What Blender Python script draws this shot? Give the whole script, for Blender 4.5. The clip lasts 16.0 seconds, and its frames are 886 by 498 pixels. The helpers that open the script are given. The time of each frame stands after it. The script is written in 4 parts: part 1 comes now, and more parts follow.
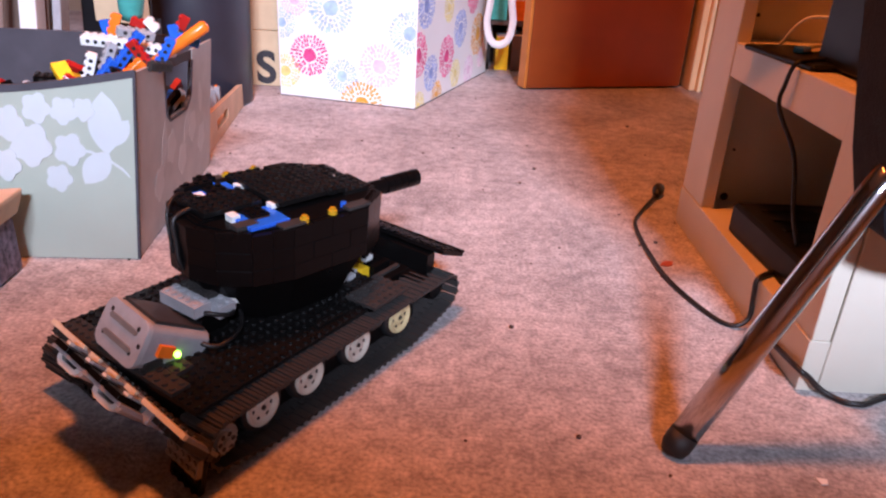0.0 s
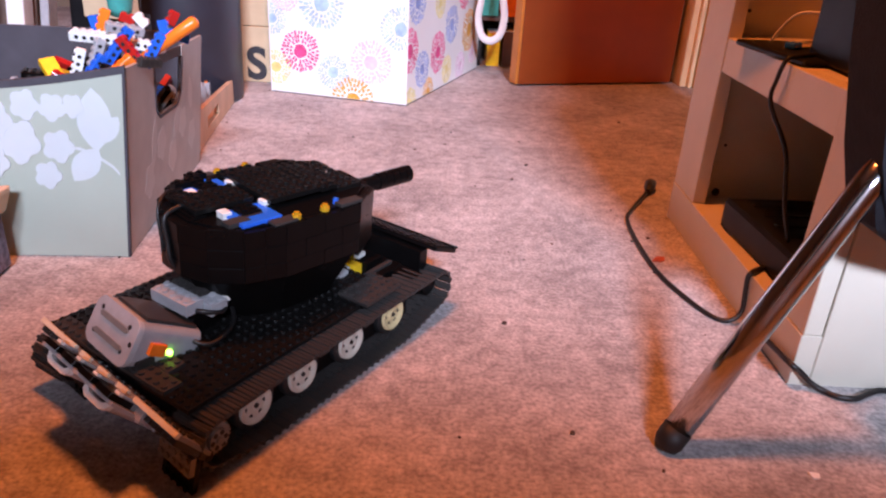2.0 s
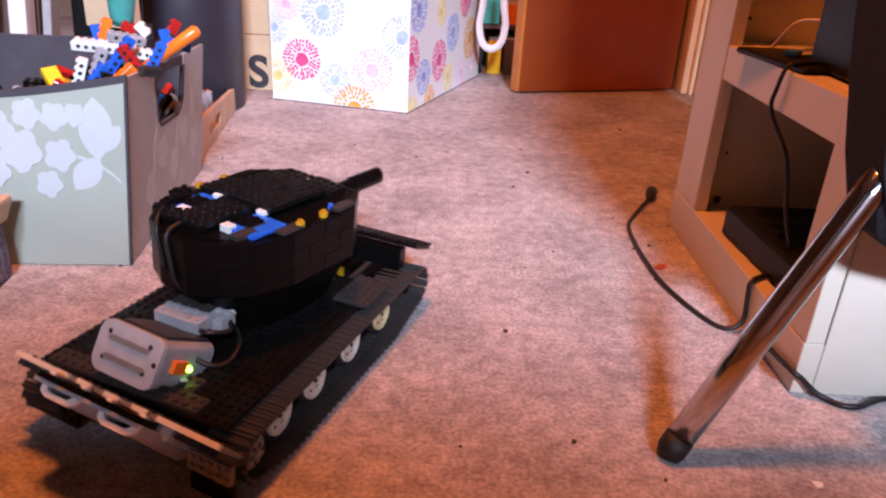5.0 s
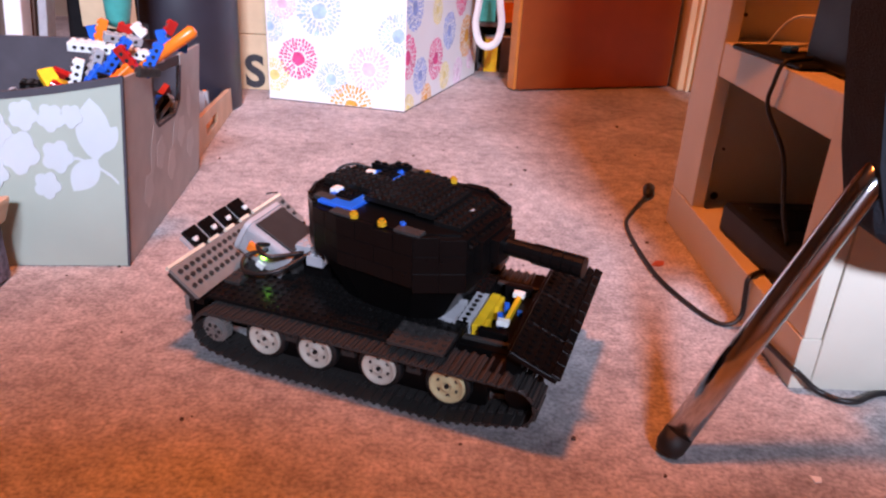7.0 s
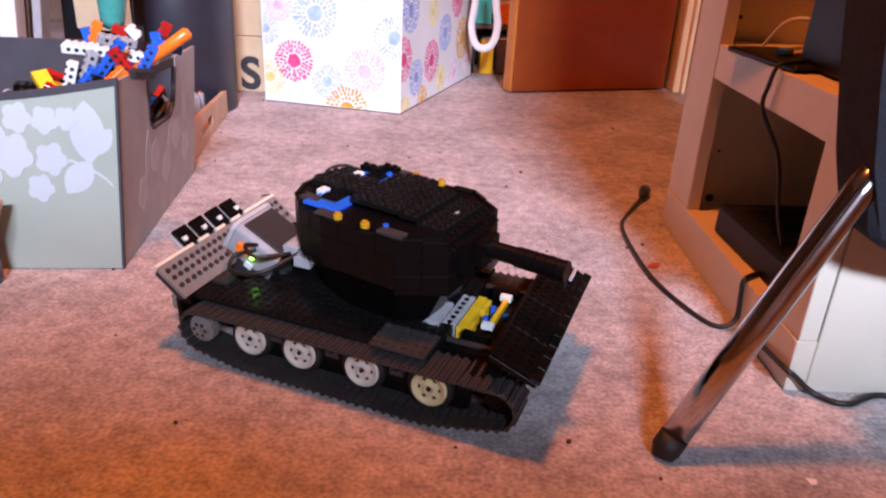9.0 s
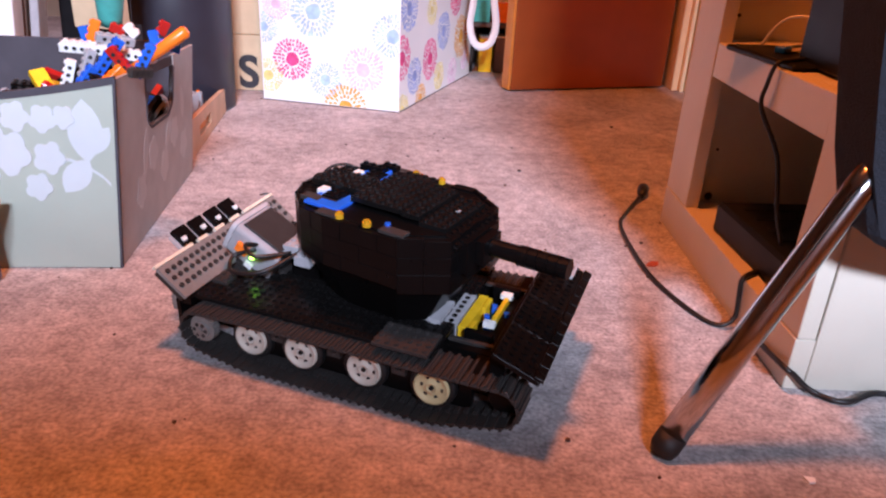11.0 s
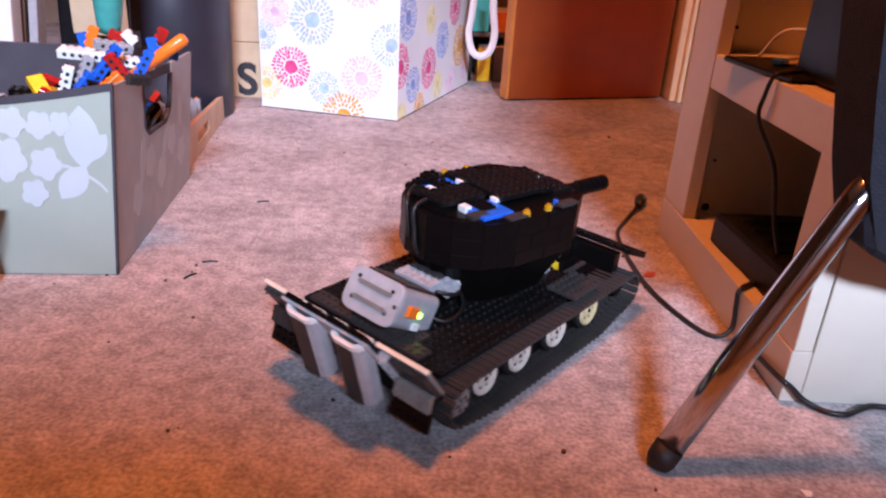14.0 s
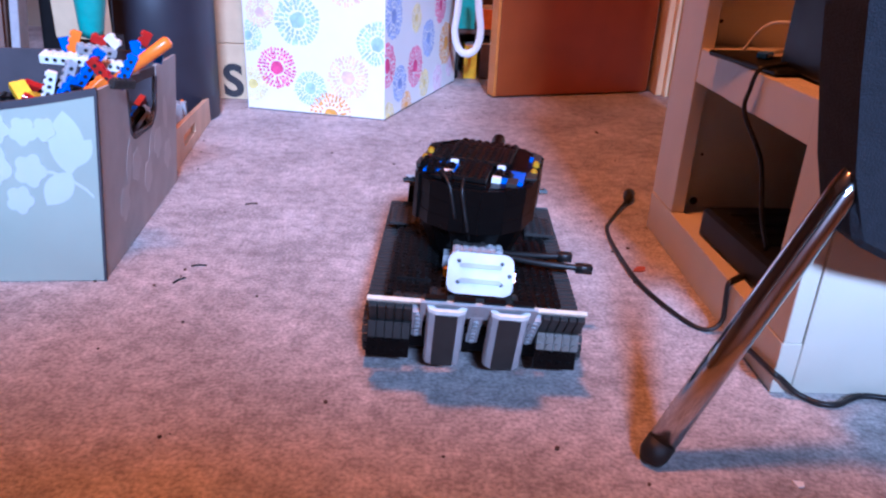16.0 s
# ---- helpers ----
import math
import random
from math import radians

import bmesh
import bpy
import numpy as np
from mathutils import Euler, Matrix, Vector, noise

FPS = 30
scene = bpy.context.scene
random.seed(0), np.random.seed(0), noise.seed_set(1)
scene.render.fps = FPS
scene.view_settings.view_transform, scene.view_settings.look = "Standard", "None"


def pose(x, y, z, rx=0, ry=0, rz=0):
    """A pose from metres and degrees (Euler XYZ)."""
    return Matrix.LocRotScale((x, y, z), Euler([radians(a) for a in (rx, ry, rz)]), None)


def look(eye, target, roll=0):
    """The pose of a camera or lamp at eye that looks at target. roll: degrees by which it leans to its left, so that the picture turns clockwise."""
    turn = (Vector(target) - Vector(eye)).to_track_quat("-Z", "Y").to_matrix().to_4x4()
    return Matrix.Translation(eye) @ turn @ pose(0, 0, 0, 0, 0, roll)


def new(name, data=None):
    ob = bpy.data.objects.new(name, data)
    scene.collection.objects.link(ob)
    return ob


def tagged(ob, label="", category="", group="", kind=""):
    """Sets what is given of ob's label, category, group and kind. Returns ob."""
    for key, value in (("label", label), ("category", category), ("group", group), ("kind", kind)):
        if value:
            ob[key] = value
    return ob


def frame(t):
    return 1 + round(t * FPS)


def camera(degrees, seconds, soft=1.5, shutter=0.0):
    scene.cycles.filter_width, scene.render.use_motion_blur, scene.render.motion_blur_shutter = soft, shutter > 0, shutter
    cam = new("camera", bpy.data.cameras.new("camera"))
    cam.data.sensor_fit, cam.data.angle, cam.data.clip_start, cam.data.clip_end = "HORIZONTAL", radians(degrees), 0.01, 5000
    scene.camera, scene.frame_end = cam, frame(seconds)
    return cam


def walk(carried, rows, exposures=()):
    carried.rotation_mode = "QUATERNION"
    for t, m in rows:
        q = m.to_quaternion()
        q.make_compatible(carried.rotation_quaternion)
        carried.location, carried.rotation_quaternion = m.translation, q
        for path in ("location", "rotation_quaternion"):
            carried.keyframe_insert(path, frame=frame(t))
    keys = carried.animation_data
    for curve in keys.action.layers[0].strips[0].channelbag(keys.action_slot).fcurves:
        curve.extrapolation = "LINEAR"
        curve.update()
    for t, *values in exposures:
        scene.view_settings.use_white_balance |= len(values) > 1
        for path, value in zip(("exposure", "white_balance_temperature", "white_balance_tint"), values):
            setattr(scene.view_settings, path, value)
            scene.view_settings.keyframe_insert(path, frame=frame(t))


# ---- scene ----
def eye_pose(x, y, z, yaw, pitch, roll):
    return pose(x, y, z, 90 + pitch, 0, yaw) @ pose(0, 0, 0, 0, 0, roll)


EYE = [
    (0, -0.0000, 0.0000, 0.3587, -0.000, -24.602, 3.306),
    (0.5, 0.0002, 0.0005, 0.3591, -0.082, -24.349, 3.489),
    (1, -0.0002, 0.0020, 0.3585, -0.546, -24.143, 3.532),
    (1.5, -0.0005, 0.0010, 0.3577, -0.600, -24.649, 3.081),
    (2, -0.0011, 0.0014, 0.3579, -0.753, -24.841, 3.416),
    (2.5, -0.0003, 0.0023, 0.3580, -0.708, -24.704, 3.214),
    (3, -0.0012, 0.0023, 0.3585, -0.669, -24.618, 3.295),
    (3.5, -0.0006, 0.0009, 0.3578, -0.570, -24.537, 3.416),
    (4, -0.0004, 0.0014, 0.3589, -0.509, -24.407, 3.237),
    (6.5, 0.0001, 0.0027, 0.3584, -0.607, -24.268, 3.245),
    (7, -0.0008, 0.0015, 0.3594, -0.755, -24.433, 2.881),
    (7.5, 0.0001, 0.0031, 0.3591, -0.996, -24.531, 3.124),
    (8, 0.0009, 0.0038, 0.3593, -1.153, -24.311, 3.180),
    (8.5, 0.0005, 0.0041, 0.3589, -1.218, -24.368, 3.134),
    (9, 0.0005, 0.0028, 0.3596, -1.036, -24.283, 2.944),
    (11.5, 0.0004, 0.0034, 0.3596, -1.223, -24.416, 2.985),
    (12, 0.0002, 0.0034, 0.3592, -1.436, -24.284, 3.398),
    (12.5, 0.0001, 0.0029, 0.3595, -1.419, -24.280, 3.125),
    (13, -0.0005, 0.0029, 0.3595, -1.519, -24.325, 3.070),
    (13.5, 0.0010, 0.0042, 0.3591, -1.433, -23.999, 3.302),
    (14, 0.0011, 0.0051, 0.3600, -1.337, -23.743, 3.419),
    (14.5, 0.0010, 0.0061, 0.3596, -1.518, -23.697, 3.385),
    (15, 0.0012, 0.0058, 0.3601, -1.587, -23.693, 3.337),
    (15.5, 0.0021, 0.0061, 0.3603, -1.851, -23.913, 3.018),
    (16, 0.0019, 0.0064, 0.3611, -2.160, -23.896, 2.598)]
cam = camera(63.15, 16.0, soft=2.3, shutter=0.5)
walk(cam, [(t, eye_pose(*p)) for t, *p in EYE], exposures=[(0, -0.43, 7050, 29), (11.8, -0.43, 7050, 29), (11.9, -0.49, 5030, 22), (13.5, -0.49, 5030, 22), (13.7, -0.49, 6700, 28), (14.1, -0.49, 6600, 28), (14.7, -0.49, 4980, 22), (16, -0.49, 4980, 22)])

# ---- light ----
world = bpy.data.worlds.new("world")
scene.world = world
world.use_nodes = True
world.node_tree.nodes["Background"].inputs[0].default_value = (0.55, 0.62, 0.8, 1)
world.node_tree.nodes["Background"].inputs[1].default_value = 0.012


def area_lamp(name, eye, target, size_x, size_y, watts, colour):
    data = bpy.data.lights.new(name, "AREA")
    data.shape, data.size, data.size_y, data.energy, data.color = "RECTANGLE", size_x, size_y, watts, colour
    ob = new(name, data)
    ob.matrix_world = look(eye, target)
    return ob


area_lamp("window_light", (0.95, -5.0, 3.67), (0.0, 1.0, 0.0), 1.2, 0.6, 1420, (0.55, 0.75, 1.0))
area_lamp("ceiling_lamp", (-0.12, 0.7, 1.8), (0.0, 0.6, 0), 0.2, 0.2, 36, (1.0, 0.255, 0.047))

# ---- materials ----


def mat(name, colour, rough=0.5, metal=0.0, vary=0.12, scale=40.0, bump=0.0, bump_scale=200.0, spec=0.5, island=0.0):
    m = bpy.data.materials.new(name)
    m.use_nodes = True
    nt = m.node_tree
    b = nt.nodes["Principled BSDF"]
    b.inputs["Roughness"].default_value, b.inputs["Metallic"].default_value = rough, metal
    b.inputs["Specular IOR Level"].default_value = spec
    co = nt.nodes.new("ShaderNodeTexCoord")
    n1 = nt.nodes.new("ShaderNodeTexNoise")
    n1.inputs["Scale"].default_value, n1.inputs["Detail"].default_value = scale, 6
    nt.links.new(co.outputs["Object"], n1.inputs["Vector"])
    ramp = nt.nodes.new("ShaderNodeValToRGB")
    ramp.color_ramp.elements[0].position, ramp.color_ramp.elements[1].position = 0.3, 0.7
    ramp.color_ramp.elements[0].color = (*[c * (1 - vary) for c in colour], 1)
    ramp.color_ramp.elements[1].color = (*[min(1, c * (1 + vary)) for c in colour], 1)
    nt.links.new(n1.outputs["Fac"], ramp.inputs["Fac"])
    out = ramp.outputs["Color"]
    if island:
        g = nt.nodes.new("ShaderNodeNewGeometry")
        hsv = nt.nodes.new("ShaderNodeHueSaturation")
        mr = nt.nodes.new("ShaderNodeMapRange")
        mr.inputs["To Min"].default_value, mr.inputs["To Max"].default_value = 1 - island, 1 + island
        nt.links.new(g.outputs["Random Per Island"], mr.inputs["Value"])
        nt.links.new(mr.outputs["Result"], hsv.inputs["Value"])
        nt.links.new(out, hsv.inputs["Color"])
        out = hsv.outputs["Color"]
    nt.links.new(out, b.inputs["Base Color"])
    # wear in the gloss
    n2 = nt.nodes.new("ShaderNodeTexNoise")
    n2.inputs["Scale"].default_value, n2.inputs["Detail"].default_value = scale * 0.35, 3
    nt.links.new(co.outputs["Object"], n2.inputs["Vector"])
    r2 = nt.nodes.new("ShaderNodeMapRange")
    r2.inputs["To Min"].default_value, r2.inputs["To Max"].default_value = max(0.02, rough - 0.1), min(1, rough + 0.12)
    nt.links.new(n2.outputs["Fac"], r2.inputs["Value"])
    nt.links.new(r2.outputs["Result"], b.inputs["Roughness"])
    if bump:
        n3 = nt.nodes.new("ShaderNodeTexNoise")
        n3.inputs["Scale"].default_value, n3.inputs["Detail"].default_value = bump_scale, 4
        nt.links.new(co.outputs["Object"], n3.inputs["Vector"])
        bp = nt.nodes.new("ShaderNodeBump")
        bp.inputs["Strength"].default_value, bp.inputs["Distance"].default_value = bump, 0.004
        nt.links.new(n3.outputs["Fac"], bp.inputs["Height"])
        nt.links.new(bp.outputs["Normal"], b.inputs["Normal"])
    return m


def carpet_mat():
    m = mat("carpet", (0.425, 0.392, 0.385), 0.95, vary=0.24, scale=60, bump=0.4, bump_scale=380, spec=0.1)
    nt = m.node_tree
    b = nt.nodes["Principled BSDF"]
    co = nt.nodes["Texture Coordinate"]
    base = b.inputs["Base Color"].links[0].from_socket
    # fine flecks of the pile and broad worn patches
    fl = nt.nodes.new("ShaderNodeTexNoise")
    fl.inputs["Scale"].default_value, fl.inputs["Detail"].default_value = 260, 5
    nt.links.new(co.outputs["Object"], fl.inputs["Vector"])
    r1 = nt.nodes.new("ShaderNodeMapRange")
    r1.inputs["From Min"].default_value, r1.inputs["From Max"].default_value = 0.3, 0.7
    r1.inputs["To Min"].default_value, r1.inputs["To Max"].default_value = 0.66, 1.32
    nt.links.new(fl.outputs["Fac"], r1.inputs["Value"])
    br = nt.nodes.new("ShaderNodeTexNoise")
    br.inputs["Scale"].default_value, br.inputs["Detail"].default_value = 9, 7
    nt.links.new(co.outputs["Object"], br.inputs["Vector"])
    r2 = nt.nodes.new("ShaderNodeMapRange")
    r2.inputs["From Min"].default_value, r2.inputs["From Max"].default_value = 0.3, 0.7
    r2.inputs["To Min"].default_value, r2.inputs["To Max"].default_value = 0.75, 1.2
    nt.links.new(br.outputs["Fac"], r2.inputs["Value"])
    mul = nt.nodes.new("ShaderNodeMath")
    mul.operation = "MULTIPLY"
    nt.links.new(r1.outputs["Result"], mul.inputs[0])
    nt.links.new(r2.outputs["Result"], mul.inputs[1])
    hsv = nt.nodes.new("ShaderNodeHueSaturation")
    nt.links.new(base, hsv.inputs["Color"])
    nt.links.new(mul.outputs["Value"], hsv.inputs["Value"])
    nt.links.new(hsv.outputs["Color"], b.inputs["Base Color"])
    return m


CARPET = carpet_mat()
# wall paint in a darker copy: the room's shade is put into its colour
SHADED_WALL = mat("shaded_wall_paint", (0.34, 0.27, 0.2), 0.8, vary=0.06, scale=6, bump=0.1, bump_scale=300)
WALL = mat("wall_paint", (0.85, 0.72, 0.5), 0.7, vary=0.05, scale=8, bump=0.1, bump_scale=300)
CEIL = mat("ceiling_paint", (0.5, 0.47, 0.43), 0.8, vary=0.04, scale=5)
WHITE_BOARD = mat("white_board", (0.66, 0.6, 0.49), 0.42, vary=0.05, scale=12)
# back board coloured dark to give the shade inside the shelf unit
SHADED_BACK = mat("shaded_board_back", (0.10, 0.085, 0.06), 0.6, vary=0.08, scale=10)
CHROME = mat("chrome", (0.62, 0.6, 0.6), 0.09, metal=1.0, vary=0.03, scale=30)
RUBBER = mat("black_rubber", (0.008, 0.0075, 0.0075), 0.6, vary=0.2, scale=60)
CABLE = mat("black_cable", (0.008, 0.007, 0.007), 0.45, vary=0.2, scale=60)
DARK_CLOTH = mat("dark_blue_cloth", (0.008, 0.009, 0.014), 0.9, vary=0.25, scale=150, bump=0.5, bump_scale=600)
BLACK_PLASTIC = mat("black_device_plastic", (0.007, 0.007, 0.008), 0.4, vary=0.2, scale=60, spec=0.2)
DOOR_WOOD = mat("door_wood", (0.31, 0.066, 0.012), 0.38, vary=0.1, scale=14)
DOOR_EDGE = mat("door_edge_wood", (0.62, 0.22, 0.04), 0.45, vary=0.15, scale=20)
TRIM_PAINT = mat("trim_paint", (0.88, 0.7, 0.42), 0.5, vary=0.05, scale=10)
BAG_PAPER = mat("bag_paper", (0.86, 0.85, 0.84), 0.32, vary=0.02, scale=10)
GREY_BOX_FRONT = mat("sage_box_card", (0.4, 0.44, 0.36), 0.5, vary=0.05, scale=12)
GREY_BOX_SIDE = mat("grey_box_card", (0.42, 0.39, 0.36), 0.5, vary=0.1, scale=30)
GREY_BOX_IN = mat("box_lining", (0.06, 0.055, 0.065), 0.8, vary=0.15, scale=30)
FLORAL_WHITE = mat("floral_print_white", (0.56, 0.6, 0.6), 0.5, vary=0.04, scale=20)
FLORAL_GREY = mat("floral_print_grey", (0.52, 0.49, 0.46), 0.5, vary=0.05, scale=20)
PALE_WOOD = mat("pale_wood", (0.62, 0.4, 0.25), 0.55, vary=0.12, scale=25)
CARDBOARD = mat("cardboard", (0.6, 0.45, 0.28), 0.8, vary=0.08, scale=30)
INK = mat("black_ink", (0.03, 0.03, 0.035), 0.6, vary=0.15, scale=60)
DARK_BIN = mat("dark_bin_plastic", (0.022, 0.022, 0.032), 0.42, vary=0.2, scale=12)
PAPER_WHITE = mat("paper_white", (0.75, 0.73, 0.7), 0.6, vary=0.05, scale=20)
BROWN_BOOK = mat("brown_book", (0.12, 0.07, 0.05), 0.6, vary=0.2, scale=30)
RIBBON = mat("white_ribbon", (0.8, 0.78, 0.76), 0.5, vary=0.04, scale=40)


def brick_mat(name, colour, rough=0.22, spec=0.35):
    return mat(name, colour, rough, vary=0.1, scale=90, island=0.1, spec=spec)


BLACK = brick_mat("black_brick", (0.0035, 0.003, 0.003), 0.3, 0.12)
DECK_BLACK = brick_mat("deck_black_brick", (0.006, 0.0054, 0.0052), 0.28, 0.25)
PALE = brick_mat("pale_grey_brick", (0.47, 0.47, 0.48), 0.35)
DGREY = brick_mat("dark_grey_brick", (0.036, 0.032, 0.030), 0.4, 0.2)
LGREY = brick_mat("light_grey_brick", (0.36, 0.36, 0.37), 0.3)
MGREY = brick_mat("mid_grey_brick", (0.2, 0.185, 0.17), 0.35)
WHEEL = brick_mat("aged_white_wheel", (0.55, 0.5, 0.42), 0.35)
YELLOWED = brick_mat("yellowed_wheel", (0.58, 0.48, 0.26), 0.35)
WHITE = brick_mat("white_brick", (0.75, 0.74, 0.7), 0.3)
CREAM = brick_mat("cream_brick", (0.7, 0.64, 0.5), 0.3)
RED = brick_mat("red_brick", (0.45, 0.02, 0.015))
DRED = brick_mat("dark_red_brick", (0.11, 0.012, 0.012))
BLUE = brick_mat("blue_brick", (0.01, 0.12, 0.6))
YELLOW = brick_mat("yellow_brick", (0.75, 0.45, 0.02))
ORANGE = brick_mat("orange_brick", (0.9, 0.19, 0.02))
TEAL = brick_mat("teal_brick", (0.05, 0.42, 0.36))
TRANS_YELLOW = brick_mat("clear_yellow_brick", (0.5, 0.26, 0.015), 0.12)
GREEN_CARD = mat("green_card", (0.12, 0.3, 0.06), 0.6)

LED = bpy.data.materials.new("green_led")
LED.use_nodes = True
_b = LED.node_tree.nodes["Principled BSDF"]
_b.inputs["Base Color"].default_value = (0.2, 0.7, 0.1, 1)
_b.inputs["Emission Color"].default_value = (0.25, 1.0, 0.08, 1)
_b.inputs["Emission Strength"].default_value = 14.0

# ---- mesh helpers ----


def bm_box(bm, x0, y0, z0, x1, y1, z1, m=None):
    v = [Vector((x, y, z)) for z in (z0, z1) for y in (y0, y1) for x in (x0, x1)]
    if m is not None:
        v = [m @ p for p in v]
    v = [bm.verts.new(p) for p in v]
    for f in ((0, 2, 3, 1), (4, 5, 7, 6), (0, 1, 5, 4), (2, 6, 7, 3), (0, 4, 6, 2), (1, 3, 7, 5)):
        bm.faces.new([v[i] for i in f])
    return v


def bm_prism(bm, pts, h0, h1, m=None):
    """A flat outline in x, y, counter-clockwise, raised from h0 to h1."""
    m = m or Matrix()
    a = [bm.verts.new(m @ Vector((x, y, h0))) for x, y in pts]
    b = [bm.verts.new(m @ Vector((x, y, h1))) for x, y in pts]
    n = len(pts)
    bm.faces.new(a[::-1])
    bm.faces.new(b)
    for i in range(n):
        bm.faces.new((a[i], a[(i + 1) % n], b[(i + 1) % n], b[i]))


def ring(r, n, cx=0.0, cy=0.0, turn=0.0):
    return [(cx + r * math.cos(turn + 2 * math.pi * i / n), cy + r * math.sin(turn + 2 * math.pi * i / n)) for i in range(n)]


def bm_tube(bm, path, r, n=8, cap=True):
    """A round bar along a list of points."""
    path = [Vector(p) for p in path]
    rows = []
    side = None
    for i, p in enumerate(path):
        d = (path[min(i + 1, len(path) - 1)] - path[max(i - 1, 0)]).normalized()
        if side is None:
            side = d.orthogonal().normalized()
        side = (side - d * side.dot(d)).normalized()
        up = d.cross(side)
        rr = r[i] if isinstance(r, (list, tuple)) else r
        rows.append([bm.verts.new(p + rr * (math.cos(a) * side + math.sin(a) * up)) for a in (2 * math.pi * k / n for k in range(n))])
    for a, b in zip(rows, rows[1:]):
        for k in range(n):
            bm.faces.new((a[k], a[(k + 1) % n], b[(k + 1) % n], b[k]))
    if cap:
        bm.faces.new(rows[0][::-1])
        bm.faces.new(rows[-1])


def spline(pts, k=6):
    """A smooth line through points (Catmull-Rom)."""
    p = [Vector(q) for q in pts]
    p = [2 * p[0] - p[1]] + p + [2 * p[-1] - p[-2]]
    out = []
    for i in range(1, len(p) - 2):
        for j in range(k):
            t = j / k
            out.append(0.5 * (2 * p[i] + (p[i + 1] - p[i - 1]) * t + (2 * p[i - 1] - 5 * p[i] + 4 * p[i + 1] - p[i + 2]) * t * t
                              + (3 * p[i] - p[i - 1] - 3 * p[i + 1] + p[i + 2]) * t ** 3))
    return out + [p[-2]]


def to_mesh(name, bm, materials, bevel=0.0, smooth=False):
    if bevel:
        bmesh.ops.bevel(bm, geom=bm.edges[:], offset=bevel, segments=1, affect="EDGES", clamp_overlap=True)
    bm.normal_update()
    me = bpy.data.meshes.new(name)
    bm.to_mesh(me)
    bm.free()
    for m in materials if isinstance(materials, (list, tuple)) else [materials]:
        me.materials.append(m)
    if smooth:
        for p in me.polygons:
            p.use_smooth = len(p.vertices) <= 4
    return me


def part(name, bm, material, parent, label="", bevel=0.0, at=None, smooth=False):
    ob = new(name, to_mesh(name, bm, material, bevel, smooth))
    ob.parent = parent
    if at is not None:
        ob.matrix_basis = at
    return tagged(ob, label)


def part_again(name, mesh, parent, at):
    ob = new(name, mesh)
    ob.parent = parent
    ob.matrix_basis = at
    return ob


def thing(name, m, label, category, group="", kind=""):
    ob = new(name)
    ob.matrix_basis = m
    return tagged(ob, label, category, group, kind)


def box_part(name, dims, material, parent, label="", bevel=0.0008, at=None):
    bm = bmesh.new()
    bm_box(bm, *dims)
    return part(name, bm, material, parent, label, bevel, at)
# ---- the room ----


def structure(name, dims, material, label):
    bm = bmesh.new()
    bm_box(bm, *dims)
    return tagged(new(name, to_mesh(name, bm, material)), label, name.split("_")[0], kind="structure")


structure("floor", (-2.2, -1.1, -0.1, 2.2, 2.6, 0.0), CARPET, "worn short-pile carpet of mottled beige and grey")
structure("wall_north", (-2.2, 2.6, -0.1, 2.2, 2.7, 2.5), SHADED_WALL, "plain beige wall behind the door, coloured dark as in shade")
structure("wall_west", (-2.3, -1.1, -0.1, -2.2, 2.7, 2.5), SHADED_WALL, "plain beige side wall, coloured dark as in shade")
structure("wall_east", (2.2, -1.1, -0.1, 2.3, 2.7, 2.5), SHADED_WALL, "plain beige wall beside the desk, coloured dark as in shade")
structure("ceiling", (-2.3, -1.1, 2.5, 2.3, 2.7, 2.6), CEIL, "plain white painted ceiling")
structure("wall_door", (0.605, 1.86, 0.0, 2.2, 1.95, 2.5), WALL, "cream painted wall beside the open door")
# unseen window wall behind the camera: stepped sill heights added to shade the floor
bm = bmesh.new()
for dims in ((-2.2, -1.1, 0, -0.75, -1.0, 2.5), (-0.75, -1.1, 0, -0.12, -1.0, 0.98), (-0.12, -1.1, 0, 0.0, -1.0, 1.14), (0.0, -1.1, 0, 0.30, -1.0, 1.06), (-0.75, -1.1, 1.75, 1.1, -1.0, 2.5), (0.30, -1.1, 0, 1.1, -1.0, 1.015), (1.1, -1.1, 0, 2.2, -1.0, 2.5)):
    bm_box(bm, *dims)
tagged(new("wall_south", to_mesh("wall_south", bm, SHADED_WALL)), "beige window wall behind the camera, unseen, sills stepped to shade the floor", "wall", kind="structure")


def door():
    d = thing("door", pose(0.17, 1.71, 0, 0, 0, 18.5), "open orange-brown wooden door leaf standing over the carpet", "door", kind="structure")
    box_part("leaf", (0.006, 0, 0.004, 0.425, 0.04, 2.0), DOOR_WOOD, d, bevel=0.002)
    box_part("edge_band", (-0.002, 0.002, 0.004, 0.0055, 0.038, 2.0), DOOR_EDGE, d, "lighter orange wooden edge band", 0.001)
    return d


door()
bm = bmesh.new()
bm_box(bm, 0.588, 1.815, 0, 0.604, 1.95, 2.05)
bm_box(bm, 0.6045, 1.80, 0, 0.614, 1.859, 2.05)
bm_box(bm, 0.618, 1.795, 0, 0.72, 1.859, 2.05)
tagged(new("trim", to_mesh("trim", bm, TRIM_PAINT, 0.002)), "cream painted door frame moulding", "door frame", kind="structure")


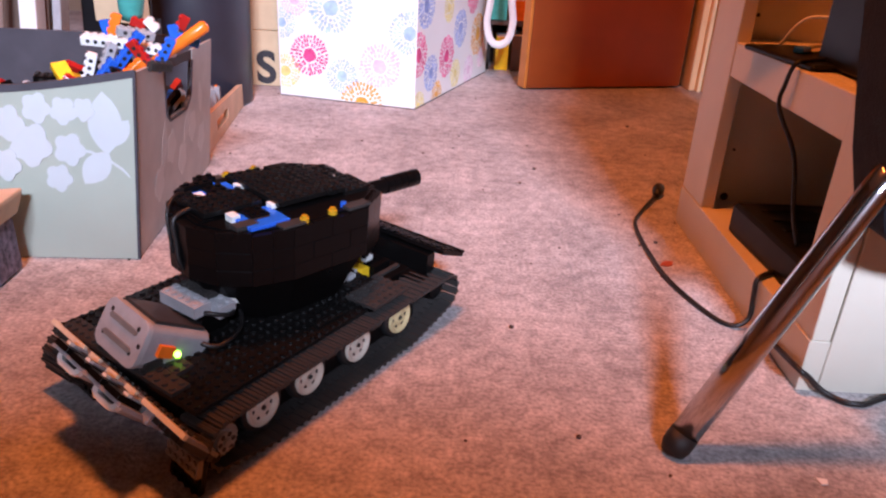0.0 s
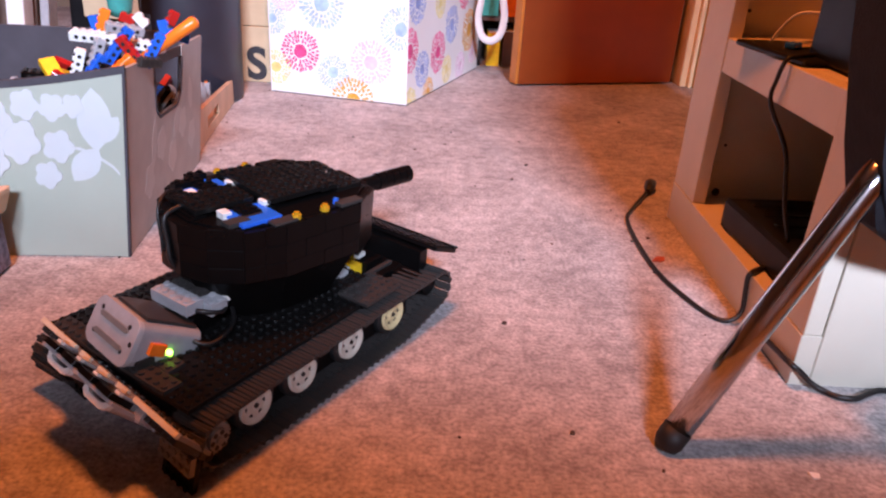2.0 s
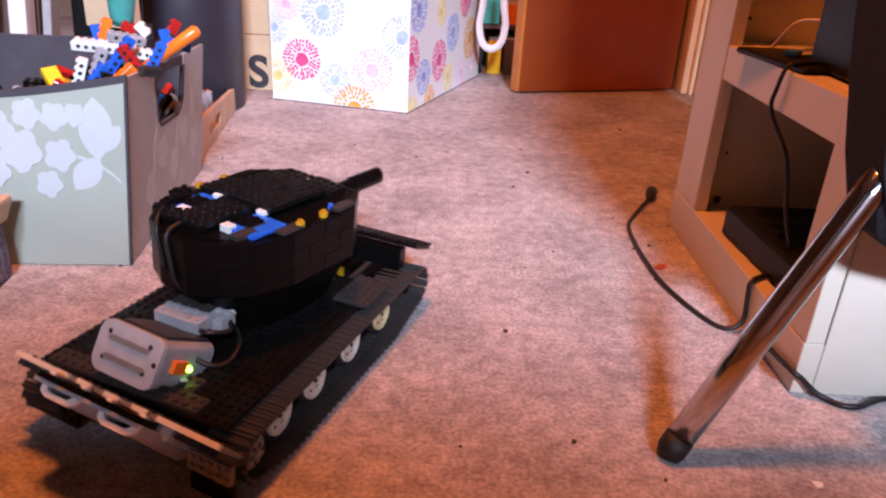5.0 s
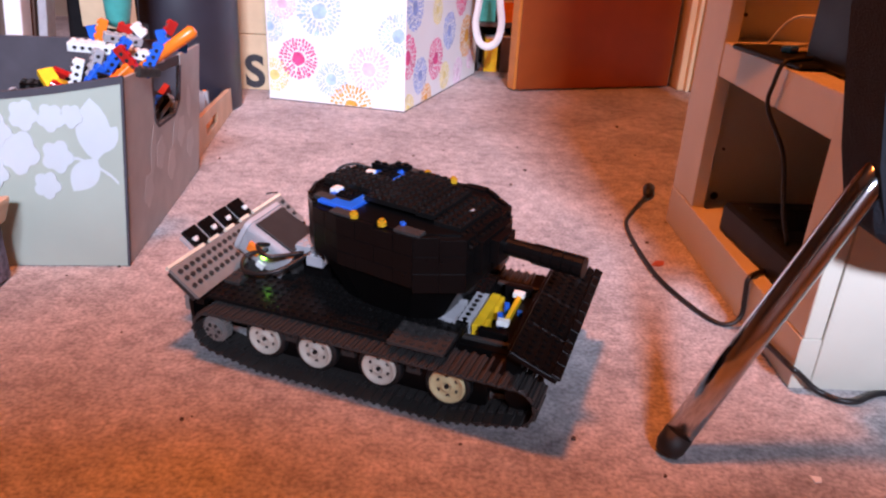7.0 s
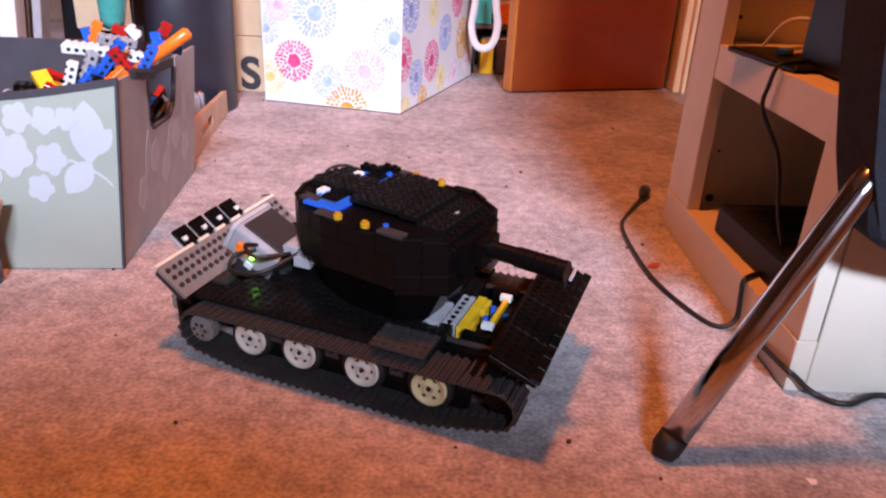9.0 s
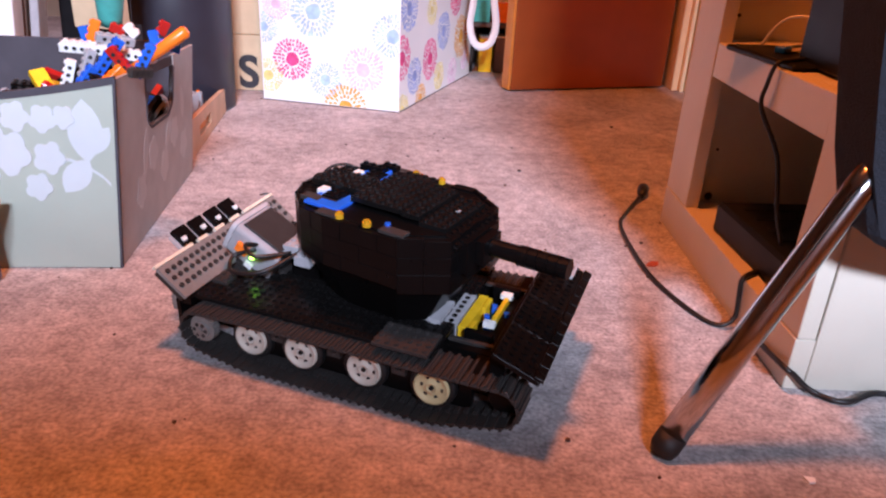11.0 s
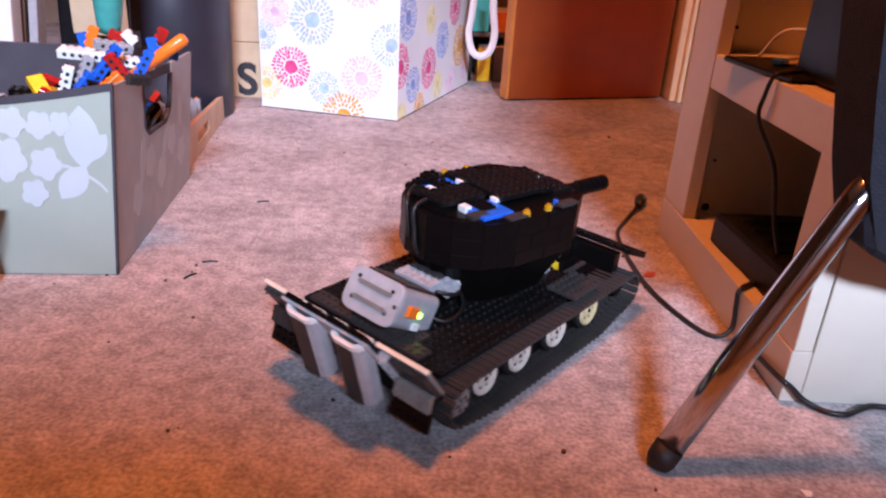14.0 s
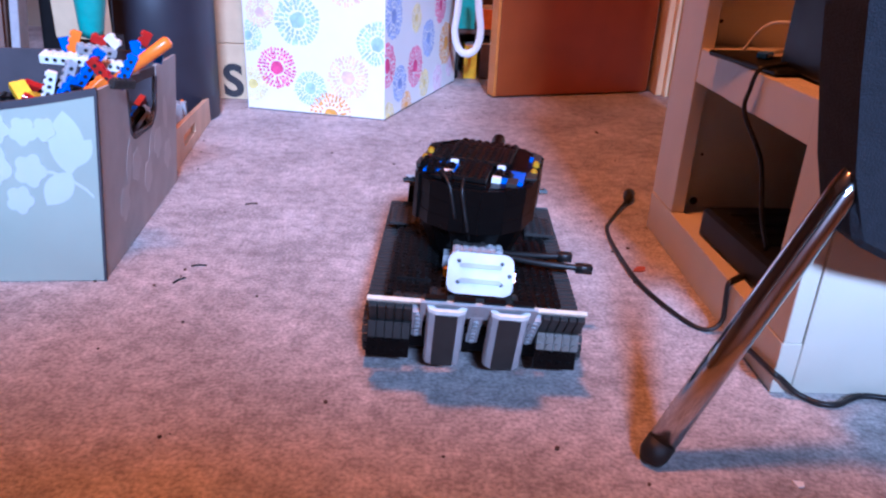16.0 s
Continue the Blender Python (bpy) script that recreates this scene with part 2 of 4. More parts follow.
def shelf_unit():
    u = thing("shelf_unit", pose(0.315, 0.53, 0), "white open shelf unit with a plinth and square posts", "shelf unit")
    d = 0.36
    box_part("plinth", (0.0, 0.0, 0.0, 0.018, 0.392, 0.05), WHITE_BOARD, u)
    box_part("front_post", (0.001, 0.0, 0.0505, 0.017, 0.042, 0.80), WHITE_BOARD, u)
    box_part("front_post", (0.001, 0.312, 0.0505, 0.017, 0.392, 0.80), WHITE_BOARD, u)
    box_part("rail", (0.002, 0.0425, 0.212, 0.017, 0.3115, 0.25), WHITE_BOARD, u)
    box_part("side_panel", (0.0185, 0.0, 0.0, d, 0.018, 0.80), WHITE_BOARD, u)
    box_part("side_panel", (0.0185, 0.345, 0.0, d, 0.361, 0.80), WHITE_BOARD, u)
    box_part("bottom_shelf", (0.0185, 0.0185, 0.03, d, 0.3445, 0.048), WHITE_BOARD, u)
    box_part("middle_shelf", (0.0185, 0.0185, 0.232, d, 0.3445, 0.25), WHITE_BOARD, u)
    box_part("back_panel", (d + 0.0005, 0.0, 0.02, d + 0.006, 0.361, 0.80), SHADED_BACK, u)
    box_part("top", (-0.004, -0.004, 0.8005, d + 0.008, 0.396, 0.82), WHITE_BOARD, u)
    for x, z, r in ((0.0395, 0.055, 0.005), (0.0316, 0.277, 0.0022), (0.039, 0.117, 0.0018)):
        bm = bmesh.new()
        bm_prism(bm, ring(r, 14), 0, 0.0012, pose(x, 0.3448, z, 90, 0, 0))
        part("shelf_hole", bm, RUBBER, u, "dark drilled shelf hole")
    return u


shelf_unit()


def flat_device(name, m, w, d, h, label, category):
    t = thing(name, m, label, category)
    bm = bmesh.new()
    bm_box(bm, 0, 0, 0, w, d, h)
    part("case", bm, BLACK_PLASTIC, t, bevel=0.004)
    for k in range(6):
        bm = bmesh.new()
        bm_box(bm, 0.02, 0.02 + k * (d - 0.05) / 5, h, w - 0.02, 0.026 + k * (d - 0.05) / 5, h + 0.0015)
        part("vent_rib", bm, RUBBER, t)
    return t


flat_device("router", pose(0.336, 0.585, 0.0485, 0, 0, 3), 0.2, 0.19, 0.036, "black flat plastic router lying on the bottom shelf", "router")
flat_device("disc_player", pose(0.345, 0.55, 0.2505), 0.27, 0.16, 0.17, "black electronic box on the middle shelf", "media player")
t = thing("phone", pose(0.322, 0.665, 0.2503, 0, 0, 8), "thin black slab lying at the shelf edge", "phone")
box_part("case", (0, 0, 0, 0.06, 0.125, 0.006), BLACK_PLASTIC, t, bevel=0.002)
t = thing("usb_plug", pose(0.35, 0.735, 0.2572, 0, 0, 40), "small metal plug with a blue end", "plug")
box_part("shell", (0, 0, 0, 0.035, 0.009, 0.005), CHROME, t, bevel=0.0008)
box_part("grip", (-0.016, -0.001, 0, -0.0005, 0.010, 0.006), BLUE, t, "blue plastic grip", 0.001)


def cable(name, pts, r, material, label, k=8):
    bm = bmesh.new()
    bm_tube(bm, spline(pts, k), r, 8)
    return tagged(new(name, to_mesh(name, bm, material, smooth=True)), label, "cable")


FC = [(0.308, 1.004, 0.006), (0.273, 0.941, 0.003), (0.253, 0.889, 0.003), (0.25, 0.795, 0.003), (0.256, 0.724, 0.003), (0.276, 0.657, 0.003),
      (0.294, 0.633, 0.003), (0.309, 0.634, 0.012), (0.311, 0.640, 0.035), (0.312, 0.642, 0.052), (0.335, 0.66, 0.053)]
floor_cable = thing("power_cable", pose(0, 0, 0), "thin black power cable lying loose on the carpet", "cable")
bm = bmesh.new()
bm_tube(bm, spline(FC), 0.0026, 8)
part("cord", bm, CABLE, floor_cable, smooth=True)
bm = bmesh.new()
bm_tube(bm, [(0.307, 0.998, 0.007), (0.312, 1.012, 0.008), (0.317, 1.026, 0.009), (0.320, 1.034, 0.009)], [0.004, 0.0078, 0.0088, 0.006], 10)
part("plug", bm, CABLE, floor_cable, "black moulded plug", smooth=True)
cable("floor_cord", [(0.3115, 0.605, 0.012), (0.311, 0.583, 0.016), (0.311, 0.559, 0.019), (0.3105, 0.535, 0.0225), (0.3135, 0.5262, 0.0215), (0.320, 0.5262, 0.017), (0.331, 0.5235, 0.0075), (0.341, 0.519, 0.003), (0.351, 0.511, 0.003), (0.365, 0.510, 0.003), (0.382, 0.519, 0.003), (0.40, 0.524, 0.003), (0.44, 0.515, 0.003)], 0.0026, CABLE,
      "black cord slack round the plinth corner and over the carpet")
cable("hanging_cord", [(0.355, 0.70, 0.258), (0.325, 0.682, 0.2575), (0.3115, 0.6765, 0.2545), (0.3105, 0.684, 0.235), (0.3105, 0.6845, 0.212), (0.330, 0.672, 0.17), (0.335, 0.655, 0.12), (0.345, 0.65, 0.086)],
      0.0022, CABLE, "black cord hanging over the shelf rail")
cable("white_cord", [(0.345, 0.80, 0.2525), (0.36, 0.78, 0.285), (0.38, 0.73, 0.292), (0.40, 0.66, 0.31)], 0.0016, PAPER_WHITE, "thin white cord on the middle shelf")


def chair():
    c = thing("chair", pose(0.184, 0.437, 0), "chrome-legged chair with a dark blue padded cover", "chair")
    foot, top = Vector((0.0, 0.0, 0.008)), Vector((0.112, 0.041, 0.2))
    bm = bmesh.new()
    bm_tube(bm, [foot + (top - foot) * k for k in (0.045, 0.5, 1.0, 1.18)], 0.0108, 28)
    part("leg", bm, CHROME, c, "polished chrome tube leg", smooth=True)
    bm = bmesh.new()
    bm_tube(bm, [foot + Vector((-0.0022, -0.001, -0.0065)), foot + Vector((0.0, 0, -0.001)), foot + (top - foot) * 0.05], [0.0090, 0.0112, 0.0112], 28)
    part("foot_cap", bm, RUBBER, c, "black rubber foot cap", smooth=True)
    bm = bmesh.new()
    outline = [(0.157, -0.282 + 0.437), (0.45, 0.10), (0.45, 0.62), (0.086, 0.62), (0.085, 0.44), (0.090, 0.33), (0.099, 0.28), (0.112, 0.222), (0.123, 0.178), (0.128, 0.168)]
    bm_prism(bm, outline, -0.083, -0.030, Matrix.Rotation(math.pi / 2, 4, "X"))
    part("pad", bm, DARK_CLOTH, c, "dark blue padded cover", bevel=0.012)
    return c


chair()


def lens_shape(cx, cy, length, width, turn, n=7):
    """A leaf outline."""
    pts = [(-length / 2 + length * k / n, width / 2 * math.sin(math.pi * k / n) ** 0.8) for k in range(n + 1)]
    pts += [(x, -y) for x, y in pts[-2:0:-1]]
    c, s = math.cos(turn), math.sin(turn)
    return [(cx + x * c - y * s, cy + x * s + y * c) for x, y in pts][::-1]


def petal_ball(cx, cy, r, n=40, seed=1):
    rng = random.Random(seed)
    turn = rng.uniform(0, 1)
    lobe = [r * (0.8 + 0.28 * abs(math.cos(2.5 * 2 * math.pi * k / n + turn)) + rng.uniform(-0.02, 0.02)) for k in range(n)]
    return [(cx + lobe[k] * math.cos(2 * math.pi * k / n), cy + 1.12 * lobe[k] * math.sin(2 * math.pi * k / n)) for k in range(n)]


def floral_box():
    b = thing("storage_box", pose(-0.333, 0.709, 0, 0, 0, 5), "sage green card storage box with white flower print", "storage box")
    w, d, h, fl = 0.30, 0.335, 0.206, 0.019
    lean = Matrix(((1, 0, fl / h, 0), (0, 1, 0, 0), (0, 0, 1, 0), (0, 0, 0, 1)))
    # front panel with a sagging upper edge; local x runs along the front, y is up
    up = lean @ Matrix(((1, 0, 0, 0), (0, 0, -1, 0), (0, 1, 0, 0), (0, 0, 0, 1)))
    edge = [(-w * k / 10, h - 0.022 * math.sin(math.pi * min(1, k / 6) / 2)) for k in range(11)]
    bm = bmesh.new()
    bm_prism(bm, [(-w, 0.001), (-0.0015, 0.001)] + [(min(x, -0.0015), y) for x, y in edge], -0.004, 0.0, up)
    part("front_panel", bm, GREY_BOX_FRONT, b)
    bm = bmesh.new()
    for (x0, y0), (x1, y1) in zip(edge, edge[1:]):
        bm_prism(bm, [(x0, y0 - 0.006), (x0, y0 + 0.0012), (x1, y1 + 0.0012), (x1, y1 - 0.006)], -0.0052, 0.0006, up)
    part("rim", bm, GREY_BOX_IN, b, "dark folded rim")
    bm = bmesh.new()
    bm_prism(bm, [(-0.0014, 0.001), (0.0012, 0.001), (0.0012, h), (-0.0014, h)], -0.003, 0.0012, up)
    part("corner_piping", bm, GREY_BOX_IN, b, "dark corner piping")
    # print
    for k, pts in enumerate((lens_shape(-0.030, 0.152, 0.066, 0.034, 1.62), lens_shape(-0.017, 0.142, 0.036, 0.020, 0.95), lens_shape(-0.040, 0.105, 0.044, 0.028, 0.95),
                petal_ball(-0.070, 0.164, 0.0125, seed=2), petal_ball(-0.096, 0.166, 0.0135, seed=3), petal_ball(-0.066, 0.124, 0.015, seed=4), petal_ball(-0.104, 0.128, 0.02, seed=5),
                petal_ball(-0.050, 0.166, 0.0105, seed=6), petal_ball(-0.078, 0.093, 0.013, seed=7), petal_ball(-0.125, 0.150, 0.016, seed=8), petal_ball(-0.130, 0.106, 0.015, seed=9))):
        bm = bmesh.new()
        bm_prism(bm, pts, 0.0001, 0.0003 + 0.00012 * k, up)
        bmesh.ops.recalc_face_normals(bm, faces=bm.faces)
        part("flower_print", bm, FLORAL_WHITE, b)
    bm = bmesh.new()
    stem = [(-0.062, 0.124), (-0.045, 0.122), (-0.028, 0.114), (-0.014, 0.104), (-0.007, 0.096)]
    for (x0, y0), (x1, y1) in zip(stem, stem[1:]):
        bm_prism(bm, [(x0, y0 - 0.0016), (x1, y1 - 0.0016), (x1, y1 + 0.0016), (x0, y0 + 0.0016)], 0.0001, 0.0005, up)
    part("flower_print", bm, FLORAL_WHITE, b)
    # side panel with its hand hole; local x runs back along the side, y is up
    side = lean @ Matrix(((0, 0, 1, 0), (1, 0, 0, 0), (0, 1, 0, 0), (0, 0, 0, 1)))
    bm = bmesh.new()
    hole = [(0.105, 0.185), (0.112, 0.136), (0.126, 0.126), (0.200, 0.122), (0.220, 0.133), (0.226, 0.177)]
    bm_prism(bm, [(0.0045, 0.001), (d, 0.001), (d, 0.186), (0.226, 0.190)] + hole[::-1] + [(0.105, 0.198), (0.0045, 0.204)], -0.004, 0.0, side)
    part("side_panel", bm, GREY_BOX_SIDE, b, "grey side with a cut hand hole")
    bm = bmesh.new()
    for (x0, y0), (x1, y1) in zip(hole, hole[1:]):
        dx, dy = x1 - x0, y1 - y0
        n = math.hypot(dx, dy)
        ox, oy = -dy / n * 0.004, dx / n * 0.004
        q = [(x0, y0), (x1, y1), (x1 - ox, y1 - oy), (x0 - ox, y0 - oy)]
        bm_prism(bm, q, -0.0046, 0.0009, side)
    bm_prism(bm, [(0.1055, 0.186), (0.2255, 0.178), (0.2255, 0.1895), (0.1055, 0.1975)], -0.0046, -0.0008, side)
    bmesh.ops.recalc_face_normals(bm, faces=bm.faces)
    part("hole_lining", bm, GREY_BOX_IN, b, "dark lined hand hole edge")
    for pts in [petal_ball(0.08 + 0.05 * k, 0.06 + 0.03 * (k % 2), 0.018, seed=20 + k) for k in range(5)] + [lens_shape(0.10, 0.10, 0.06, 0.02, 1.4), lens_shape(0.20, 0.10, 0.05, 0.02, 1.0), lens_shape(0.27, 0.12, 0.05, 0.02, 1.8)]:
        bm = bmesh.new()
        bm_prism(bm, pts, 0.0001, 0.0003, side)
        bmesh.ops.recalc_face_normals(bm, faces=bm.faces)
        part("flower_print", bm, FLORAL_GREY, b)
    for x0, x1 in ((-w, -w + 0.004),):
        box_part("side_panel", (x0, 0.0045, 0.001, x1, d, 0.19), GREY_BOX_IN, b)
    box_part("back_panel", (-w + 0.0045, d - 0.004, 0.001, -0.0045, d, 0.19), GREY_BOX_IN, b)
    box_part("bottom", (-w + 0.0045, 0.0045, 0.001, -0.0045, d - 0.0045, 0.005), GREY_BOX_IN, b)
    return b


floral_box()


def loose_brick(m, material, n, colour, wide=1, pins=True):
    """A construction-toy beam with studs and pin holes lying in the heap."""
    t = thing("toy_brick", m, f"{colour} plastic toy brick lying in the storage box", "toy brick", "bricks in the storage box")
    bm = bmesh.new()
    L, W = n * 0.008, wide * 0.008
    bm_box(bm, -L / 2, -W / 2, 0, L / 2, W / 2, 0.0096)
    part("body", bm, material, t, bevel=0.0007)
    bm = bmesh.new()
    for i in range(n):
        for j in range(wide):
            bm_prism(bm, ring(0.0024, 8, -L / 2 + 0.004 + 0.008 * i, -W / 2 + 0.004 + 0.008 * j), 0.0096, 0.0113)
    part("studs", bm, material, t)
    if pins and n > 3:
        bm = bmesh.new()
        for i in range(n - 1):
            bm_prism(bm, ring(0.0022, 8), W / 2, W / 2 + 0.0002, Matrix.Translation((-L / 2 + 0.008 + 0.008 * i, 0, 0.0052)) @ Matrix.Rotation(-math.pi / 2, 4, "X"))
            bm_prism(bm, ring(0.0022, 8), W / 2, W / 2 + 0.0002, Matrix.Translation((-L / 2 + 0.008 + 0.008 * i, 0, 0.0052)) @ Matrix.Rotation(math.pi / 2, 4, "X"))
        part("pin_holes", bm, RUBBER, t)
    return t


# heap of bricks filling the box, then the pieces on top of it
rng = random.Random(5)
bm = bmesh.new()
for k in range(420):
    x, y = rng.uniform(-0.285, -0.02), rng.uniform(0.02, 0.31)
    top = 0.118 + 0.07 * math.exp(-((x + 0.06) ** 2 + (y - 0.11) ** 2) / 0.006)
    m = pose(x, y, top - rng.uniform(0, 0.02), rng.uniform(-60, 60), rng.uniform(-60, 60), rng.uniform(0, 360))
    a, c = rng.choice((0.008, 0.016, 0.024)), rng.choice((0.004, 0.008))
    f0 = len(bm.faces)
    bm_box(bm, -a, -c, -0.004, a, c, 0.004, m)
    bm.faces.ensure_lookup_table()
    mi = rng.choice((0, 0, 0, 1, 2, 3, 4, 5))
    for f in bm.faces[f0:]:
        f.material_index = mi
heap = tagged(new("brick_heap", to_mesh("brick_heap", bm, [BLACK, DGREY, RED, BLUE, YELLOW, LGREY])), "heap of mixed dark toy bricks filling the box", "toy bricks", kind="stuff")
heap.matrix_basis = pose(-0.333, 0.709, 0, 0, 0, 5)
for x, z, dy, n, w, mt, c, rx, ry, rz in (
        (-0.372, 0.213, 0.0, 8, 2, WHITE, "white", 8, 4, 6), (-0.327, 0.207, 0.0, 5, 2, WHITE, "white", -4, 6, -4), (-0.352, 0.222, 0.01, 5, 1, LGREY, "light grey", 20, 12, 40),
        (-0.383, 0.190, -0.03, 5, 1, WHITE, "white", 15, -72, 8), (-0.367, 0.185, -0.04, 6, 1, BLUE, "blue", 30, -50, 12), (-0.345, 0.205, -0.03, 8, 1, BLUE, "blue", 20, -52, 20),
        (-0.333, 0.210, -0.035, 4, 1, RED, "red", 10, 55, 10), (-0.330, 0.196, -0.045, 3, 1, ORANGE, "orange", 20, -40, 30), (-0.309, 0.207, -0.01, 5, 1, BLUE, "blue", 10, -60, 10),
        (-0.298, 0.215, 0.02, 3, 1, BLUE, "dark blue", 0, 20, 50), (-0.397, 0.178, -0.05, 3, 1, RED, "red", 20, 30, 10), (-0.384, 0.177, -0.055, 3, 1, YELLOW, "yellow", 10, -12, 30),
        (-0.353, 0.185, -0.055, 3, 1, RED, "red", 20, 0, 60), (-0.372, 0.232, 0.02, 3, 1, ORANGE, "orange", 0, -70, 20), (-0.357, 0.230, 0.03, 2, 1, RED, "red", 0, 20, 20),
        (-0.340, 0.232, 0.02, 2, 1, WHITE, "white", 0, 50, 10), (-0.392, 0.229, 0.02, 2, 1, BLUE, "blue", 0, 80, 10), (-0.317, 0.228, 0.02, 2, 1, BLUE, "blue", 0, 80, 10),
        (-0.350, 0.186, -0.045, 3, 1, BLACK, "black", 0, -70, 20), (-0.300, 0.236, 0.03, 2, 1, RED, "red", 10, -60, 20), (-0.366, 0.203, -0.02, 4, 1, LGREY, "light grey", 0, -66, 40),
        (-0.313, 0.195, -0.03, 4, 1, DGREY, "dark grey", 10, 10, 70), (-0.41, 0.170, 0.02, 4, 2, BLACK, "black", 10, 10, 70), (-0.44, 0.168, 0.0, 6, 2, BLACK, "black", 4, 5, 20)):
    loose_brick(pose(x, 0.80 + dy, z, rx, ry, rz), mt, n, c, w)
# orange baton
t = thing("toy_baton", look((-0.268, 0.80, 0.2415), (-0.33, 0.79, 0.197)), "orange plastic rod poking out of the box", "toy rod")
bm = bmesh.new()
bm_tube(bm, [(0, 0, 0), (0, 0, -0.003), (0, 0, -0.03), (0, 0, -0.085)], [0.004, 0.0068, 0.0064, 0.005], 14)
part("rod", bm, ORANGE, t, smooth=True)
t = thing("toy_cup", pose(-0.375, 0.86, 0.235, 12, 10, 0), "teal plastic cup among the bricks", "cup")
bm = bmesh.new()
bm_tube(bm, [(0, 0, 0), (0, 0, 0.01), (0, 0, 0.055), (0, 0, 0.06)], [0.012, 0.0135, 0.018, 0.0185], 18)
part("body", bm, TEAL, t, smooth=True)
bm = bmesh.new()
bm_prism(bm, ring(0.022, 18), 0.0605, 0.066)
part("lid", bm, RED, t, "red lid", bevel=0.001)

# boards and frames leaning behind the box


def board(name, m, w, h, d, material, label, category, frame_mat=None):
    t = thing(name, m, label, category)
    bm = bmesh.new()
    bm_box(bm, 0, 0, 0, w, d, h)
    part("panel", bm, material, t, bevel=0.001)
    if frame_mat:
        for dims in ((-0.012, -0.004, 0, -0.0003, d + 0.004, h), (w + 0.0003, -0.004, 0, w + 0.012, d + 0.004, h), (-0.012, -0.004, h + 0.0003, w + 0.012, d + 0.004, h + 0.012)):
            box_part("frame_bar", dims, frame_mat, t, bevel=0.001)
    return t


for x, y, w, mt, c, lean in ((-0.78, 1.13, 0.125, BROWN_BOOK, "dark brown", 4), (-0.652, 1.08, 0.012, PAPER_WHITE, "white", 4), (-0.638, 1.09, 0.016, BROWN_BOOK, "brown", 5), (-0.640, 1.05, 0.024, PAPER_WHITE, "white", 4),
                             (-0.606, 1.07, 0.012, LGREY, "light grey", 5), (-0.70, 1.06, 0.008, PAPER_WHITE, "white", 6)):
    board("picture_frame", pose(x, y, 0, -4, lean, 4), w, 0.45, 0.03, mt, f"{c} framed board standing behind the storage box", "picture frame")
board("black_panel", pose(-0.60, 1.17, 0, -3, 2, 0), 0.11, 0.5, 0.006, BLACK_PLASTIC, "black panel standing behind the storage box", "panel")
t = thing("wooden_ruler", look((-0.60, 1.06, 0.168), (-0.70, 1.03, 0.115)), "pale wooden ruler lying across the leaning boards", "ruler")
box_part("stick", (-0.006, -0.006, -0.16, 0.006, 0.006, 0.0), PALE_WOOD, t)
t = thing("small_box", pose(-0.585, 1.12, 0, 0, 0, 20), "yellow card box with a green base behind the bricks", "box")
box_part("carton", (-0.012, -0.02, 0.125, 0.02, 0.02, 0.158), YELLOW, t)
box_part("base", (-0.04, -0.025, 0.0, 0.03, 0.025, 0.1245), GREEN_CARD, t, "green card base")
t = thing("cardboard_flap_box", pose(-0.52, 1.15, 0, 0, 0, -10), "dark carton with a cardboard flap behind the bricks", "box")
box_part("carton", (-0.02, 0, 0.0, 0.04, 0.05, 0.19), BLACK_PLASTIC, t)
box_part("flap", (-0.02, -0.03, 0.1905, 0.04, 0.02, 0.26), CARDBOARD, t)

# patterned box with a wooden lip beside the storage box
t = thing("patterned_box", pose(-0.437, 0.625, 0, 0, 0, 4), "small patterned fabric box with a pale wooden lip", "box")
box_part("body", (-0.12, 0, 0, 0, 0.05, 0.062), mat("speckled_fabric", (0.16, 0.13, 0.17), 0.9, vary=0.7, scale=140, bump=0.4, bump_scale=500), t, bevel=0.004)
bm = bmesh.new()
bm_prism(bm, [(-0.12, 0.052), (0.004, 0.052), (0.013, 0.075), (0.013, 0.08), (-0.12, 0.066)], 0.0, 0.05, Matrix.Rotation(math.pi / 2, 4, "X") @ Matrix.Translation((0, 0.0105, -0.05)))
part("lip", bm, PALE_WOOD, t, "pale wooden lip", bevel=0.001)

# ---- gift bag ----
PINK, SKY, ROSE, AMBER, COBALT, LEMON = (mat(n, c, 0.35, vary=0.25, scale=60) for n, c in (
    ("pink_print", (0.8, 0.09, 0.26)), ("sky_print", (0.42, 0.62, 0.8)), ("rose_print", (0.82, 0.58, 0.7)), ("amber_print", (0.8, 0.38, 0.06)), ("cobalt_print", (0.26, 0.36, 0.66)), ("lemon_print", (0.8, 0.68, 0.25))))


